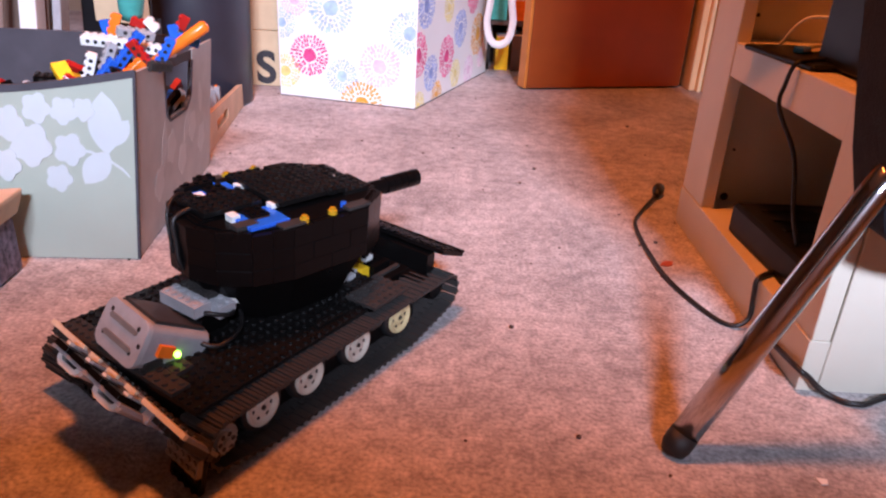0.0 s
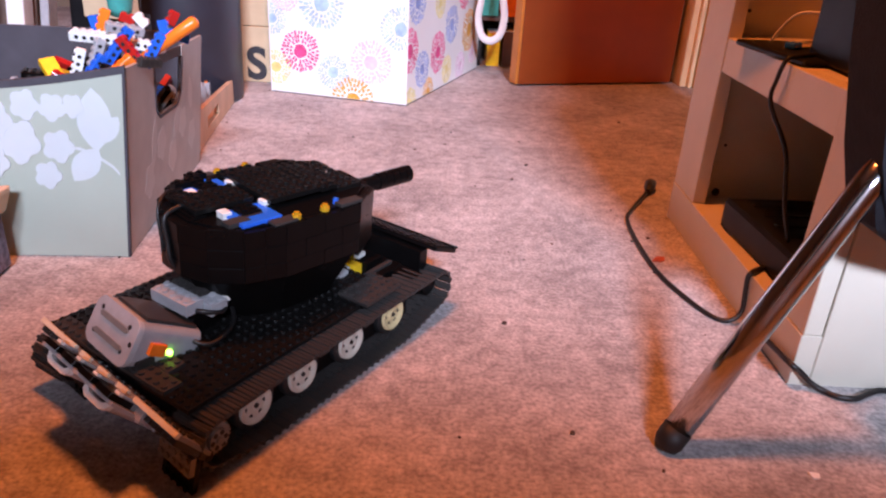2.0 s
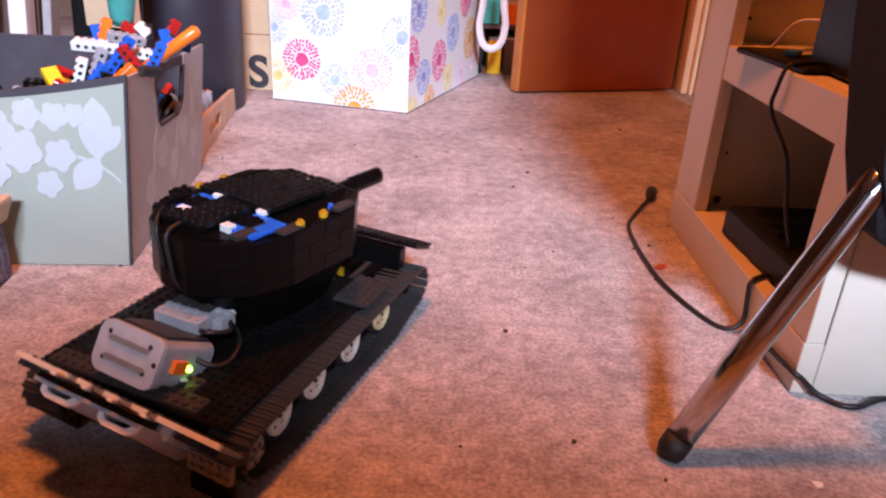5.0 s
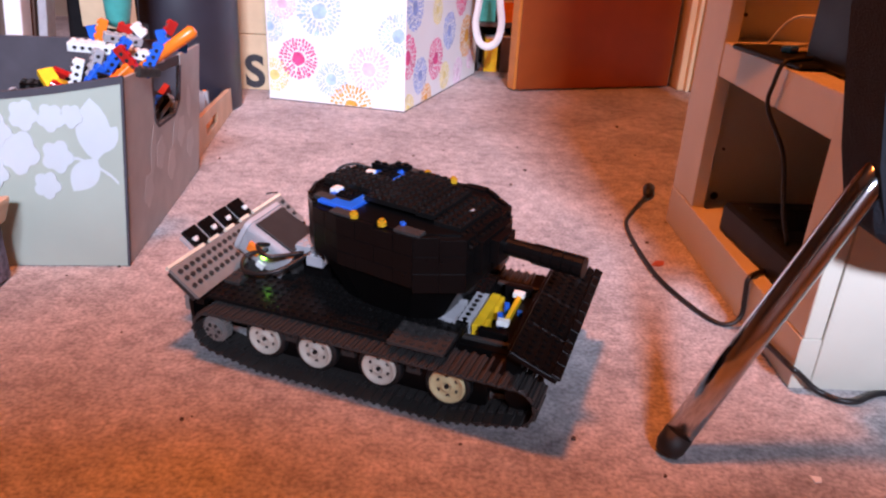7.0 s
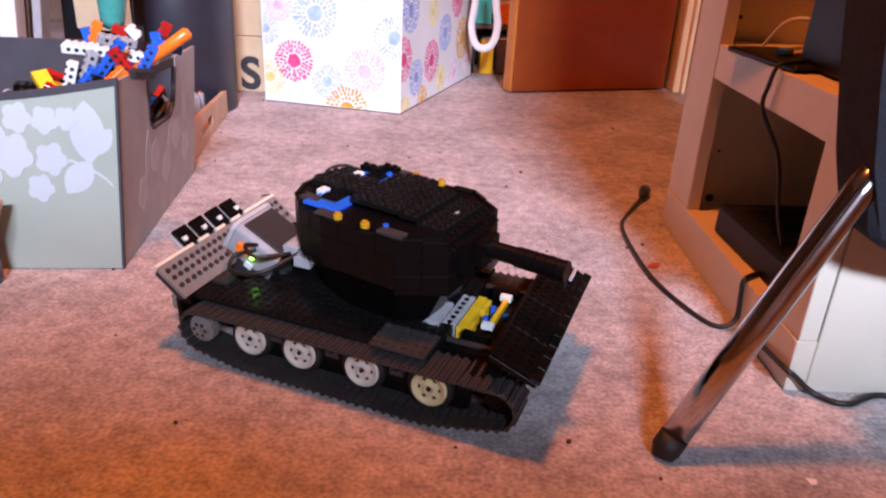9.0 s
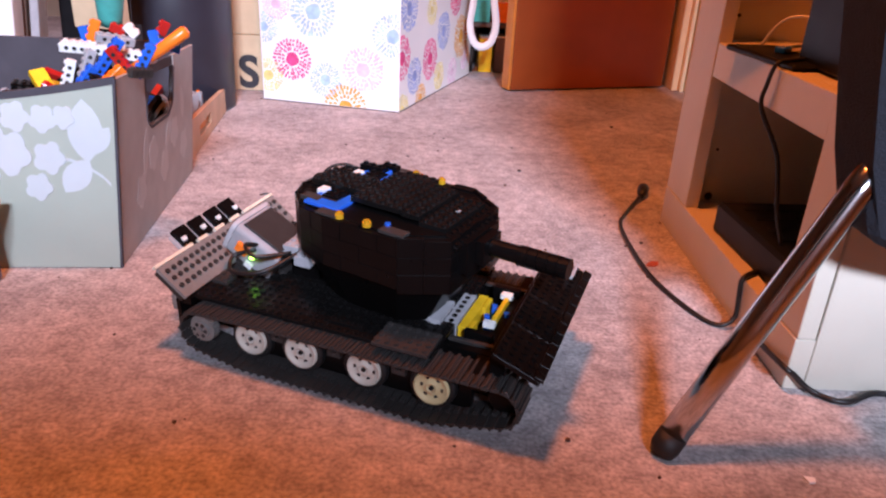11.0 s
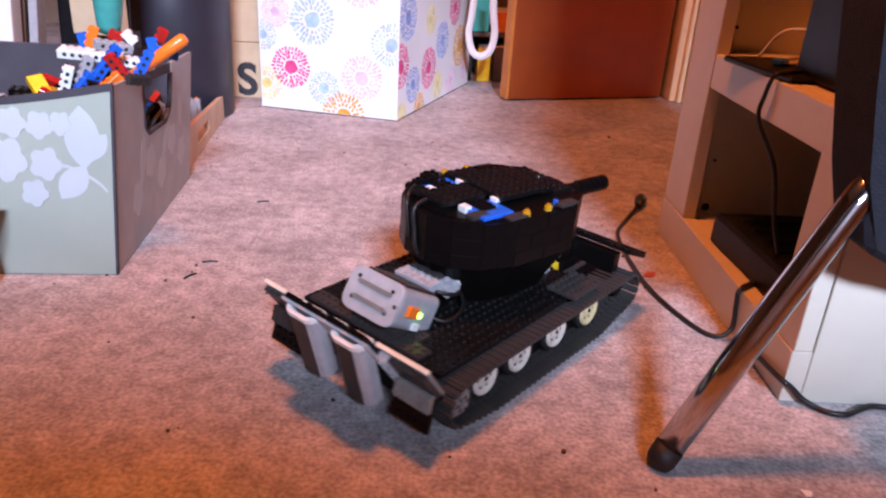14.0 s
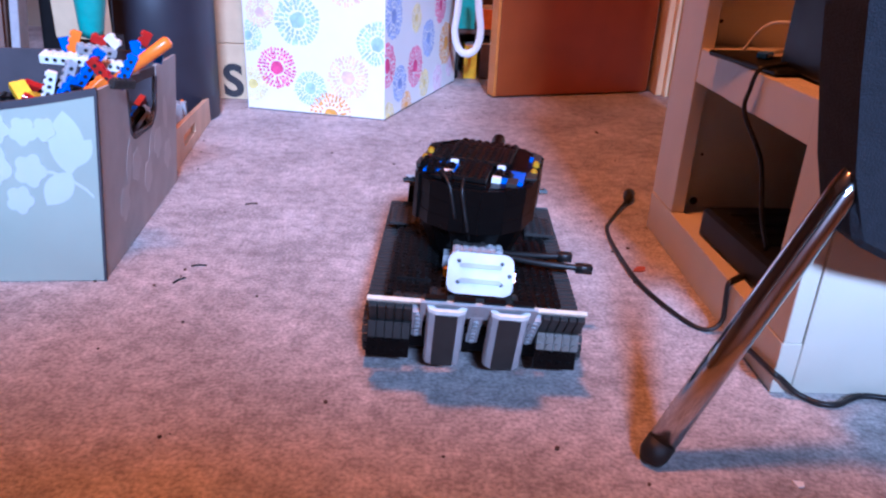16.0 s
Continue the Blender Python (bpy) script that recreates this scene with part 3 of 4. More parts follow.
def burst(bm, cx, cy, r, plane, s_max, seed, core=0.34):
    """A printed flower burst: a ragged core in a ring of short strokes, clipped to the panel."""
    rng = random.Random(seed)
    def put(pts):
        pts = [(min(max(x, 0.002), s_max), min(max(y, 0.003), 0.33)) for x, y in pts]
        if max(p[0] for p in pts) - min(p[0] for p in pts) > 0.001 and max(p[1] for p in pts) - min(p[1] for p in pts) > 0.001:
            bm_prism(bm, pts, 0.0001, 0.0004, plane)
    put([(cx + core * r * (1 + rng.uniform(-0.12, 0.12)) * math.cos(a), cy + core * r * (1 + rng.uniform(-0.12, 0.12)) * math.sin(a)) for a in (2 * math.pi * k / 14 for k in range(14))])
    for row, (ra, rb, n) in enumerate(((0.42, 0.58, 17), (0.62, 0.79, 26), (0.82, 1.0, 33))):
        for k in range(n):
            a = 2 * math.pi * (k + rng.uniform(-0.2, 0.2)) / n
            w = 0.05 * r
            r0, r1 = ra * r * rng.uniform(0.94, 1.06), rb * r * rng.uniform(0.94, 1.04)
            c, s = math.cos(a), math.sin(a)
            put([(cx + r0 * c + w * s, cy + r0 * s - w * c), (cx + r1 * c + w * s, cy + r1 * s - w * c), (cx + r1 * c - w * s, cy + r1 * s + w * c), (cx + r0 * c - w * s, cy + r0 * s + w * c)])


def gift_bag():
    g = thing("gift_bag", pose(-0.075, 1.457, 0), "white paper gift bag printed with coloured flower bursts", "gift bag")
    fw, sw = Vector((-0.9744, 0.2248, 0)), Vector((0.331, 0.9436, 0))
    zed = Vector((0, 0, 1))
    front = Matrix((fw, zed, Vector((-0.2248, -0.9744, 0)))).transposed().to_4x4()
    side = Matrix((sw, zed, Vector((0.9436, -0.331, 0)))).transposed().to_4x4()
    for nm, plane, long in (("front_panel", front, 0.2945), ("side_panel", side, 0.476)):
        bm = bmesh.new()
        bm_prism(bm, [(0.0005, 0.001), (long, 0.001), (long, 0.36), (0.0005, 0.36)], -0.002, 0.0, plane)
        bmesh.ops.recalc_face_normals(bm, faces=bm.faces)
        part(nm, bm, BAG_PAPER, g)
    for nm, plane, long, far in (("back_panel", front, 0.2945, side), ("side_panel", side, 0.476, front)):
        off = Matrix.Translation(sw * 0.476) if nm == "back_panel" else Matrix.Translation(fw * 0.2945)
        bm = bmesh.new()
        bm_prism(bm, [(0.0005, 0.001), (long, 0.001), (long, 0.36), (0.0005, 0.36)], -0.002, 0.0, off @ plane)
        bmesh.ops.recalc_face_normals(bm, faces=bm.faces)
        part(nm, bm, BAG_PAPER, g)
    for k, (s, z, r, mt) in enumerate(((0.228, 0.089, 0.042, PINK), (0.157, 0.053, 0.034, SKY), (0.076, 0.08, 0.044, ROSE), (0.114, -0.001, 0.047, AMBER), (0.18, 0.185, 0.048, SKY),
                                       (0.015, 0.15, 0.042, SKY), (0.259, 0.195, 0.03, ROSE), (0.283, 0.052, 0.034, LEMON), (0.288, 0.149, 0.03, SKY), (0.08, 0.26, 0.045, ROSE))):
        bm = bmesh.new()
        burst(bm, s, z, r, front, 0.2935, 40 + k)
        bmesh.ops.recalc_face_normals(bm, faces=bm.faces)
        part("flower_print", bm, mt, g)
    for k, (s, z, r, mt) in enumerate(((0.012, 0.107, 0.045, PINK), (0.084, 0.061, 0.038, COBALT), (0.176, 0.083, 0.045, PINK), (0.26, 0.134, 0.042, COBALT), (0.046, 0.2, 0.045, COBALT), (0.39, 0.107, 0.05, AMBER),
                                       (0.124, 0.008, 0.03, AMBER), (0.239, 0.036, 0.032, LEMON), (0.334, 0.03, 0.034, ROSE), (0.178, 0.185, 0.03, LEMON), (0.02, 0.0, 0.034, LEMON), (0.34, 0.2, 0.04, PINK), (0.43, 0.05, 0.03, ROSE))):
        bm = bmesh.new()
        burst(bm, s, z, r, side, 0.475, 70 + k)
        bmesh.ops.recalc_face_normals(bm, faces=bm.faces)
        part("flower_print", bm, mt, g)
    for plane, long in ((front, 0.2945), (side, 0.476)):
        bm = bmesh.new()
        bm_prism(bm, [(0.0005, 0.0002), (long, 0.0002), (long, 0.0022), (0.0005, 0.0022)], 0.0001, 0.0006, plane)
        bmesh.ops.recalc_face_normals(bm, faces=bm.faces)
        part("bottom_fold", bm, INK, g, "dark lower fold")
    # white ribbon handle hanging beside the bag
    loop = spline([(0.158, 0.335, 0.25), (0.153, 0.335, 0.18), (0.149, 0.338, 0.138), (0.160, 0.340, 0.099), (0.181, 0.343, 0.0867), (0.203, 0.343, 0.101), (0.211, 0.343, 0.141), (0.204, 0.343, 0.19), (0.20, 0.34, 0.25)], 5)
    bm = bmesh.new()
    rows = []
    for i, p in enumerate(loop):
        dd = (loop[min(i + 1, len(loop) - 1)] - loop[max(i - 1, 0)]).normalized()
        nrm = Vector((-dd.z, 0.25, dd.x)).normalized()
        rows.append([bm.verts.new(p + nrm * a + Vector((0, b, 0))) for a, b in ((-0.0085, 0), (0.0085, 0.004), (0.0085, 0.0055), (-0.0085, 0.0015))])
    for a, b in zip(rows, rows[1:]):
        for i in range(4):
            bm.faces.new((a[i], a[(i + 1) % 4], b[(i + 1) % 4], b[i]))
    bmesh.ops.recalc_face_normals(bm, faces=bm.faces)
    part("ribbon_handle", bm, RIBBON, g, "white ribbon handle loop", smooth=True)
    return g


gift_bag()


def bin_():
    t = thing("bin", pose(-0.505, 1.44, 0), "tall dark plastic waste bin on the carpet", "bin")
    bm = bmesh.new()
    rows = [[bm.verts.new((r * math.cos(a), r * math.sin(a), z)) for a in (2 * math.pi * k / 48 for k in range(48))] for r, z in ((0.098, 0), (0.102, 0.006), (0.112, 0.55))]
    for a, b in zip(rows, rows[1:]):
        for k in range(48):
            bm.faces.new((a[k], a[(k + 1) % 48], b[(k + 1) % 48], b[k]))
    bm.faces.new(rows[0][::-1])
    bm.faces.new(rows[-1])
    part("body", bm, DARK_BIN, t, smooth=True)
    bm = bmesh.new()
    bm_prism(bm, ring(0.118, 48), 0.5505, 0.57)
    part("rim", bm, DARK_BIN, t, bevel=0.002)
    return t


bin_()
t = thing("cardboard_box", pose(-0.46, 1.60, 0), "cardboard carton with a large printed black letter", "box")
box_part("lower_panel", (0, 0, 0.001, 0.3, 0.2, 0.119), CARDBOARD, t, bevel=0.001)
box_part("upper_panel", (0, 0.001, 0.1205, 0.3, 0.2, 0.42), CARDBOARD, t, bevel=0.001)
cu = bpy.data.curves.new("printed_letter", "FONT")
cu.body, cu.size, cu.extrude, cu.offset = "S", 0.095, 0.0003, 0.003
cu.materials.append(INK)
ob = new("printed_letter", cu)
ob.parent = t
ob.matrix_basis = pose(0.027, -0.0006, 0.009, 90, 0, 0)

# wooden tray of grey bricks
t = thing("wooden_tray", pose(-0.372, 1.042, 0, 0, 0, 6), "pale wooden tray with a hand hole", "tray")
bm = bmesh.new()
rt = Matrix(((0, 0, 1, 0), (1, 0, 0, 0), (0, 1, 0, 0), (0, 0, 0, 1)))
L, H = 0.362, 0.062
for pts in ([(0, 0.001), (L, 0.001), (L, 0.018), (0, 0.018)], [(0, 0.0181), (0.12, 0.0181), (0.12, 0.036), (0, 0.036)], [(0.215, 0.0181), (L, 0.0181), (L, 0.036), (0.215, 0.036)], [(0, 0.0361), (L, 0.0361), (L, 0.045), (0, H)]):
    bm_prism(bm, pts, -0.008, 0.0, rt)
part("side_board", bm, PALE_WOOD, t, "pale board with a slotted hand hole")
box_part("end_board", (-0.16, L - 0.008, 0.001, -0.0085, L, 0.045), PALE_WOOD, t)
box_part("end_board", (-0.16, 0, 0.001, -0.0085, 0.008, 0.06), PALE_WOOD, t)
box_part("side_board", (-0.168, 0, 0.001, -0.1605, L, 0.05), PALE_WOOD, t)
box_part("bottom", (-0.16, 0.0085, 0.001, -0.0085, L - 0.0085, 0.006), PALE_WOOD, t)
for k in range(7):
    m = pose(-0.372, 1.042, 0, 0, 0, 6) @ pose(-0.05 - 0.04 * (k % 2), 0.33 - 0.03 * k, 0.0062 + 0.0, 0, 0, 12 * k)
    b = thing("grey_brick", m, "light grey toy brick lying in the wooden tray", "toy brick", "bricks in the tray")
    bm = bmesh.new()
    slab = 0.042 + 0.004 * (k % 3)
    bm_box(bm, -0.016, -0.016, 0, 0.016, 0.016, slab)
    part("body", bm, LGREY, b, bevel=0.001)
    bm = bmesh.new()
    for i in (-1, 1):
        for j in (-1, 1):
            bm_prism(bm, ring(0.0035, 10, i * 0.008, j * 0.008), slab, slab + 0.003)
    part("studs", bm, ORANGE if k in (0, 1) else LGREY, b)

# dark bookcase between the bag and the door
t = thing("bookcase", pose(0.05, 1.93, 0), "low dark bookcase seen behind the gift bag", "bookcase")
box_part("back_panel", (-0.1, 0.16, 0, 0.2, 0.17, 0.6), BROWN_BOOK, t)
box_part("side_panel", (-0.11, 0, 0, -0.1005, 0.17, 0.6), BROWN_BOOK, t)
box_part("side_panel", (0.2005, 0, 0, 0.21, 0.17, 0.6), BROWN_BOOK, t)
box_part("shelf", (-0.1, 0.02, 0.115, 0.2, 0.1595, 0.127), BROWN_BOOK, t)
for x, w, z, h, mt, c in ((0.058, 0.034, 0.0, 0.085, YELLOW, "yellow"), (0.022, 0.02, 0.0, 0.1, DGREY, "grey"), (0.1, 0.03, 0.0, 0.09, BROWN_BOOK, "brown"), (0.135, 0.03, 0.0, 0.1, DRED, "dark red"),
                          (0.09, 0.05, 0.1275, 0.05, ORANGE, "orange"), (0.03, 0.05, 0.1275, 0.08, TEAL, "teal"), (0.145, 0.04, 0.1275, 0.07, ORANGE, "orange")):
    b = thing("book", pose(0.05 + x, 1.945, z), f"{c} book standing in the dark bookcase", "book", "books in the bookcase")
    box_part("cover", (0, 0, 0.0005, w, 0.12, h), mt, b)
    box_part("pages", (0.003, 0.0035, h + 0.0001, w - 0.003, 0.118, h + 0.0015), PAPER_WHITE, b)

# ---- litter on the carpet ----
t = thing("leaf_scrap", pose(0.266, 0.776, 0, 0, 0, 30), "small dry red leaf on the carpet", "leaf")
bm = bmesh.new()
bm_prism(bm, [(-0.011, 0), (-0.004, -0.006), (0.004, -0.005), (0.011, 0.002), (0.004, 0.006), (-0.003, 0.005)], 0.0003, 0.0016)
part("blade", bm, mat("dry_leaf", (0.42, 0.08, 0.03), 0.8, vary=0.3, scale=200), t)
t = thing("paper_scrap", pose(0.286, 0.414, 0, 0, 0, 20), "tiny torn white paper scrap on the carpet", "paper scrap")
bm = bmesh.new()
bm_prism(bm, [(-0.004, -0.003), (0.001, -0.004), (0.004, 0), (0.001, 0.002), (-0.003, 0.004)], 0.0004, 0.0016)
part("scrap", bm, PAPER_WHITE, t)
for x, y, a in ((-0.2313, 0.9533, 20), (-0.2456, 0.7514, 10), (-0.2559, 0.7137, 60)):
    t = thing("twig", pose(x, y, 0, 0, 0, a), "short dark twig lying on the carpet", "twig", "twigs on the carpet")
    bm = bmesh.new()
    bm_tube(bm, [(-0.009, 0, 0.0012), (0, 0.0015, 0.0016), (0.008, 0, 0.0012)], 0.0011, 6)
    part("stick", bm, RUBBER, t)
rng = random.Random(11)
bm = bmesh.new()
spots = [(0.111, 1.038), (0.142, 0.805), (0.139, 1.111), (0.071, 0.609), (-0.348, 1.102), (0.353, 1.418), (0.284, 1.741), (-0.152, 1.213), (0.268, 0.839), (0.113, 0.448)]
spots += [(rng.uniform(-0.45, 0.45), rng.uniform(0.35, 1.8)) for _ in range(70)]
for k, (x, y) in enumerate(spots):
    r = rng.uniform(0.0014, 0.003) if k < 10 else rng.uniform(0.0007, 0.0017)
    bm_prism(bm, [(px * rng.uniform(0.7, 1.4), py * rng.uniform(0.7, 1.3)) for px, py in ring(r, 6)], 0.0, r * 0.9, pose(x, y, 0, 0, 0, rng.uniform(0, 180)))
tagged(new("carpet_crumbs", to_mesh("carpet_crumbs", bm, mat("crumbs", (0.06, 0.035, 0.03), 0.9, vary=0.3))), "dark crumbs and fluff scattered over the carpet", "crumbs", kind="stuff")
# ---- the toy tank; x ahead, y to its left, millimetres through MM ----
MM = 0.001


def stud(bm, x, y, z, r=2.4, h=1.7, m=None, n=8):
    mm = (m or Matrix()) @ Matrix.Translation((x * MM, y * MM, z * MM))
    pts = ring(r * MM, n, turn=math.pi / n)
    a = [bm.verts.new(mm @ Vector((px, py, 0))) for px, py in pts]
    b = [bm.verts.new(mm @ Vector((px, py, h * MM))) for px, py in pts]
    bm.faces.new(b)
    for i in range(n):
        bm.faces.new((a[i], a[(i + 1) % n], b[(i + 1) % n], b[i]))


def slab_bm(bm, x0, y0, z0, x1, y1, z1, m=None, c=0.35):
    """A brick body in millimetres with softened upper edges."""
    m = m or Matrix()
    lo = [(x0, y0), (x1, y0), (x1, y1), (x0, y1)]
    hi = [(x0 + c, y0 + c), (x1 - c, y0 + c), (x1 - c, y1 - c), (x0 + c, y1 - c)]
    rows = [[bm.verts.new(m @ (Vector((x, y, z)) * MM)) for x, y in pts] for pts, z in ((lo, z0), (lo, z1 - c), (hi, z1))]
    bm.faces.new(rows[0][::-1])
    bm.faces.new(rows[2])
    for a, b in zip(rows, rows[1:]):
        for i in range(4):
            bm.faces.new((a[i], a[(i + 1) % 4], b[(i + 1) % 4], b[i]))


def plate_bm(bm, x0, y0, nx, ny, z, thick=3.2, studs=True, m=None):
    """A plate of nx by ny studs with its lower corner at x0, y0, its underside at z."""
    g = 0.12
    slab_bm(bm, x0 + g, y0 + g, z, x0 + nx * 8 - g, y0 + ny * 8 - g, z + thick, m)
    if studs:
        for i in range(nx):
            for j in range(ny):
                stud(bm, x0 + 8 * i + 4, y0 + 8 * j + 4, z + thick, m=m)


def plate(name, material, parent, x0, y0, nx, ny, z, thick=3.2, studs=True, m=None, label=""):
    bm = bmesh.new()
    plate_bm(bm, x0, y0, nx, ny, z, thick, studs, m)
    return part(name, bm, material, parent, label)


def brick(name, material, parent, x0, y0, z0, x1, y1, z1, m=None, label=""):
    bm = bmesh.new()
    slab_bm(bm, x0, y0, z0, x1, y1, z1, m)
    return part(name, bm, material, parent, label)


tank = thing("toy_tank", pose(0, 0, 0), "black brick-built toy tank with grey tracks and white wheels", "toy tank")

# hull
bm = bmesh.new()
slab_bm(bm, -134, -58, 14, 132, 58, 40)
slab_bm(bm, -134, -58, 40, 88, 58, 52.5)
for s in (-1, 1):
    slab_bm(bm, 88.2, s * 53 - 5, 40, 140, s * 53 + 5, 53)
slab_bm(bm, 126, -48, 40, 140, 48, 53)
part("hull", bm, BLACK, tank)
DECK = 52.8
x = -136
for nx in (8, 8, 8, 4):
    y = -80
    for ny in (7, 6, 7):
        plate("deck_plate", DECK_BLACK, tank, x, y, nx, ny, DECK + random.choice((0, 0, 0.15)))
        y += ny * 8
    x += nx * 8
# raised dark grey plates along the tail of the deck
for x, y, nx, ny in ((-136, 24, 2, 6), (-136, -24, 2, 6), (-136, -56, 2, 4), (-120, -40, 2, 4), (-120, 8, 2, 4)):
    plate("tail_plate", DGREY, tank, x, y, nx, ny, DECK + 3.35)
for x, y, nx, ny in ((-88, 40, 4, 4), (-8, -72, 4, 2), (24, 56, 4, 2)):
    plate("deck_plate", DECK_BLACK, tank, x, y, nx, ny, DECK + 3.35)
# grey fender plates beside the turret
for y in (-90, 58):
    plate("fender_plate", DGREY, tank, 40, y, 6, 4, 59, 3.2, label="dark grey studded fender plate")
    brick("fender_bracket", BLACK, tank, 44, y + 8, 53, 84, y + 24, 58.9)

# engine bay in the nose
brick("bay_floor", BLACK, tank, 88, -47, 40.2, 125.5, 47, 42)
for x0, y0, z0, x1, y1, z1 in ((50, -36, 56.5, 66, 8, 63), (66.5, -38, 56.5, 78, -4, 61), (58, -14, 63.2, 74, 16, 70), (78.5, -30, 44, 90, 20, 57)):
    brick("engine_block", LGREY, tank, x0, y0, z0, x1, y1, z1, label="light grey engine brick")
bm = bmesh.new()
slab_bm(bm, 92, -34, 42.2, 100, 22, 57.5)
slab_bm(bm, 100.2, -34, 42.2, 104, -18, 56)
slab_bm(bm, 100.2, 4, 42.2, 104, 22, 56)
part("engine_beam", bm, YELLOW, tank, "bright yellow engine beam")
brick("engine_beam", YELLOW, tank, 114, -16, 50, 118, 26, 57.5)
for x0, y0, z0, x1, y1, z1 in ((110, -24, 55, 120, -18, 60), (110, 26, 55, 120, 32, 60)):
    brick("engine_pin", WHITE, tank, x0, y0, z0, x1, y1, z1)
for x, y in ((108, -6), (109, 12), (122.5, 4)):
    bm = bmesh.new()
    bm_prism(bm, ring(2.6 * MM, 10), 42.2 * MM, 56 * MM, pose(x * MM, y * MM, 0))
    part("engine_pin", bm, BLUE, tank, "small blue pin")
brick("bay_bar", DGREY, tank, 90, -50.5, 53.2, 128, -46, 56)
brick("bay_bar", DGREY, tank, 90, 46, 53.2, 128, 50.5, 56)
for y in (-39, 39):
    brick("bay_post", BLACK, tank, 100, y - 3, 42.2, 124, y + 3, 60)

# nose lip of studded plates
LIP = Matrix.Translation((0.138, 0, 0.0765)) @ Matrix.Rotation(radians(22), 4, "Y")
bm = bmesh.new()
for y in (-92, -44, 4, 52):
    plate_bm(bm, 0, y, 5, 6 if y < 52 else 4, 0, 4.0, True, LIP)
part("nose_plate", bm, BLACK, tank, "black studded nose plate sloping down ahead")
for k in range(11):
    brick("nose_bar", BLACK, tank, 34, -92 + k * 16, 4.2, 41.5, -92 + k * 16 + 15.7, 6.6, LIP)
brick("nose_strip", LGREY, tank, 24, 56, 6.2, 27, 82, 9.6, LIP, "thin light grey strip")
brick("nose_beam", BLACK, tank, 118, -82, 36, 134, 82, 52)
brick("nose_wall", BLACK, tank, 134.2, -78, 40, 146, 76, 72.5)

# tracks: a belt over the sprocket, the road wheels and the idler


def hull_of(points):
    pts = sorted(set(points))
    out = []
    for seq in (pts, pts[::-1]):
        chain = []
        for p in seq:
            while len(chain) > 1 and (chain[-1][0] - chain[-2][0]) * (p[1] - chain[-2][1]) - (chain[-1][1] - chain[-2][1]) * (p[0] - chain[-2][0]) <= 0:
                chain.pop()
            chain.append(p)
        out += chain[:-1]
    return out


belt = hull_of([(cx + r * math.cos(a), cz + r * math.sin(a)) for cx, cz, r in ((-123, 28, 17), (-79, 25, 21.5), (89, 25, 21.5), (147, 32, 15.5))
                for a in (math.pi * k / 24 for k in range(48))])
lengths = [math.dist(belt[i], belt[(i + 1) % len(belt)]) for i in range(len(belt))]
count = round(sum(lengths) / 8)
pitch = sum(lengths) / count


def on_belt(s):
    for i, d in enumerate(lengths):
        if s <= d:
            a, b = belt[i], belt[(i + 1) % len(belt)]
            k = s / d
            return a[0] + (b[0] - a[0]) * k, a[1] + (b[1] - a[1]) * k
        s -= d
    return belt[0]


bm = bmesh.new()
slab_bm(bm, -3.6, -17, -0.5, 3.6, 17, 1.6, c=0.5)
slab_bm(bm, -1.3, -17, 1.6, 1.3, 17, 3.4, c=0.4)
slab_bm(bm, -1.8, -3.0, -3.2, 1.8, 3.0, -0.5)
LINK = to_mesh("link", bm, DGREY)
for s, name in ((-1, "right_track"), (1, "left_track")):
    bm = bmesh.new()
    slab_bm(bm, -100, s * 70 - 4, 9, 120, s * 70 + 4, 41)
    track = part("track", bm, BLACK, tank, "dark grey rubber-like link track")
    for k in range(count):
        s0 = k * pitch
        (ax, az), (bx, bz) = on_belt(s0 % sum(lengths)), on_belt((s0 + 1.5) % sum(lengths))
        ang = math.atan2(bz - az, bx - ax)
        # the outside of the belt faces away from its middle
        m = Matrix.Translation((ax * MM, s * 80 * MM, az * MM)) @ Matrix.Rotation(-ang, 4, "Y") @ Matrix.Rotation(math.pi, 4, "X")
        part_again("link", LINK, track, m)

# wheels
WHEELS = []


def wheel_meshes(material):
    n = 28
    bm = bmesh.new()
    prof = ((15.2, -12), (15.2, -0.8), (14.6, 0), (13.2, 0), (12.4, -1.6), (6.5, -3.0), (5.2, -0.6), (2.8, -0.6), (2.6, -4))
    rows = [[bm.verts.new(Vector((r * math.cos(a), -h, r * math.sin(a))) * MM) for a in (2 * math.pi * k / n for k in range(n))] for r, h in prof]
    for a, b in zip(rows, rows[1:]):
        for k in range(n):
            bm.faces.new((a[k], a[(k + 1) % n], b[(k + 1) % n], b[k]))
    bm.faces.new(rows[-1])
    return to_mesh("rim", bm, material, smooth=True)


def dark_hole():
    bm = bmesh.new()
    bm_prism(bm, ring(1.9 * MM, 10), -0.0004, 0.0021, Matrix.Rotation(math.pi / 2, 4, "X"))
    return to_mesh("hole", bm, RUBBER)


def tyre():
    n = 28
    bm = bmesh.new()
    prof = ((15.3, -10), (15.3, -2.5), (17.2, -2.0), (19.2, -3.0), (19.6, -5), (19.6, -14), (15.3, -15))
    rows = [[bm.verts.new(Vector((r * math.cos(a), -h, r * math.sin(a))) * MM) for a in (2 * math.pi * k / n for k in range(n))] for r, h in prof]
    for a, b in zip(rows, rows[1:]):
        for k in range(n):
            bm.faces.new((a[k], a[(k + 1) % n], b[(k + 1) % n], b[k]))
    return to_mesh("tyre", bm, RUBBER, smooth=True)


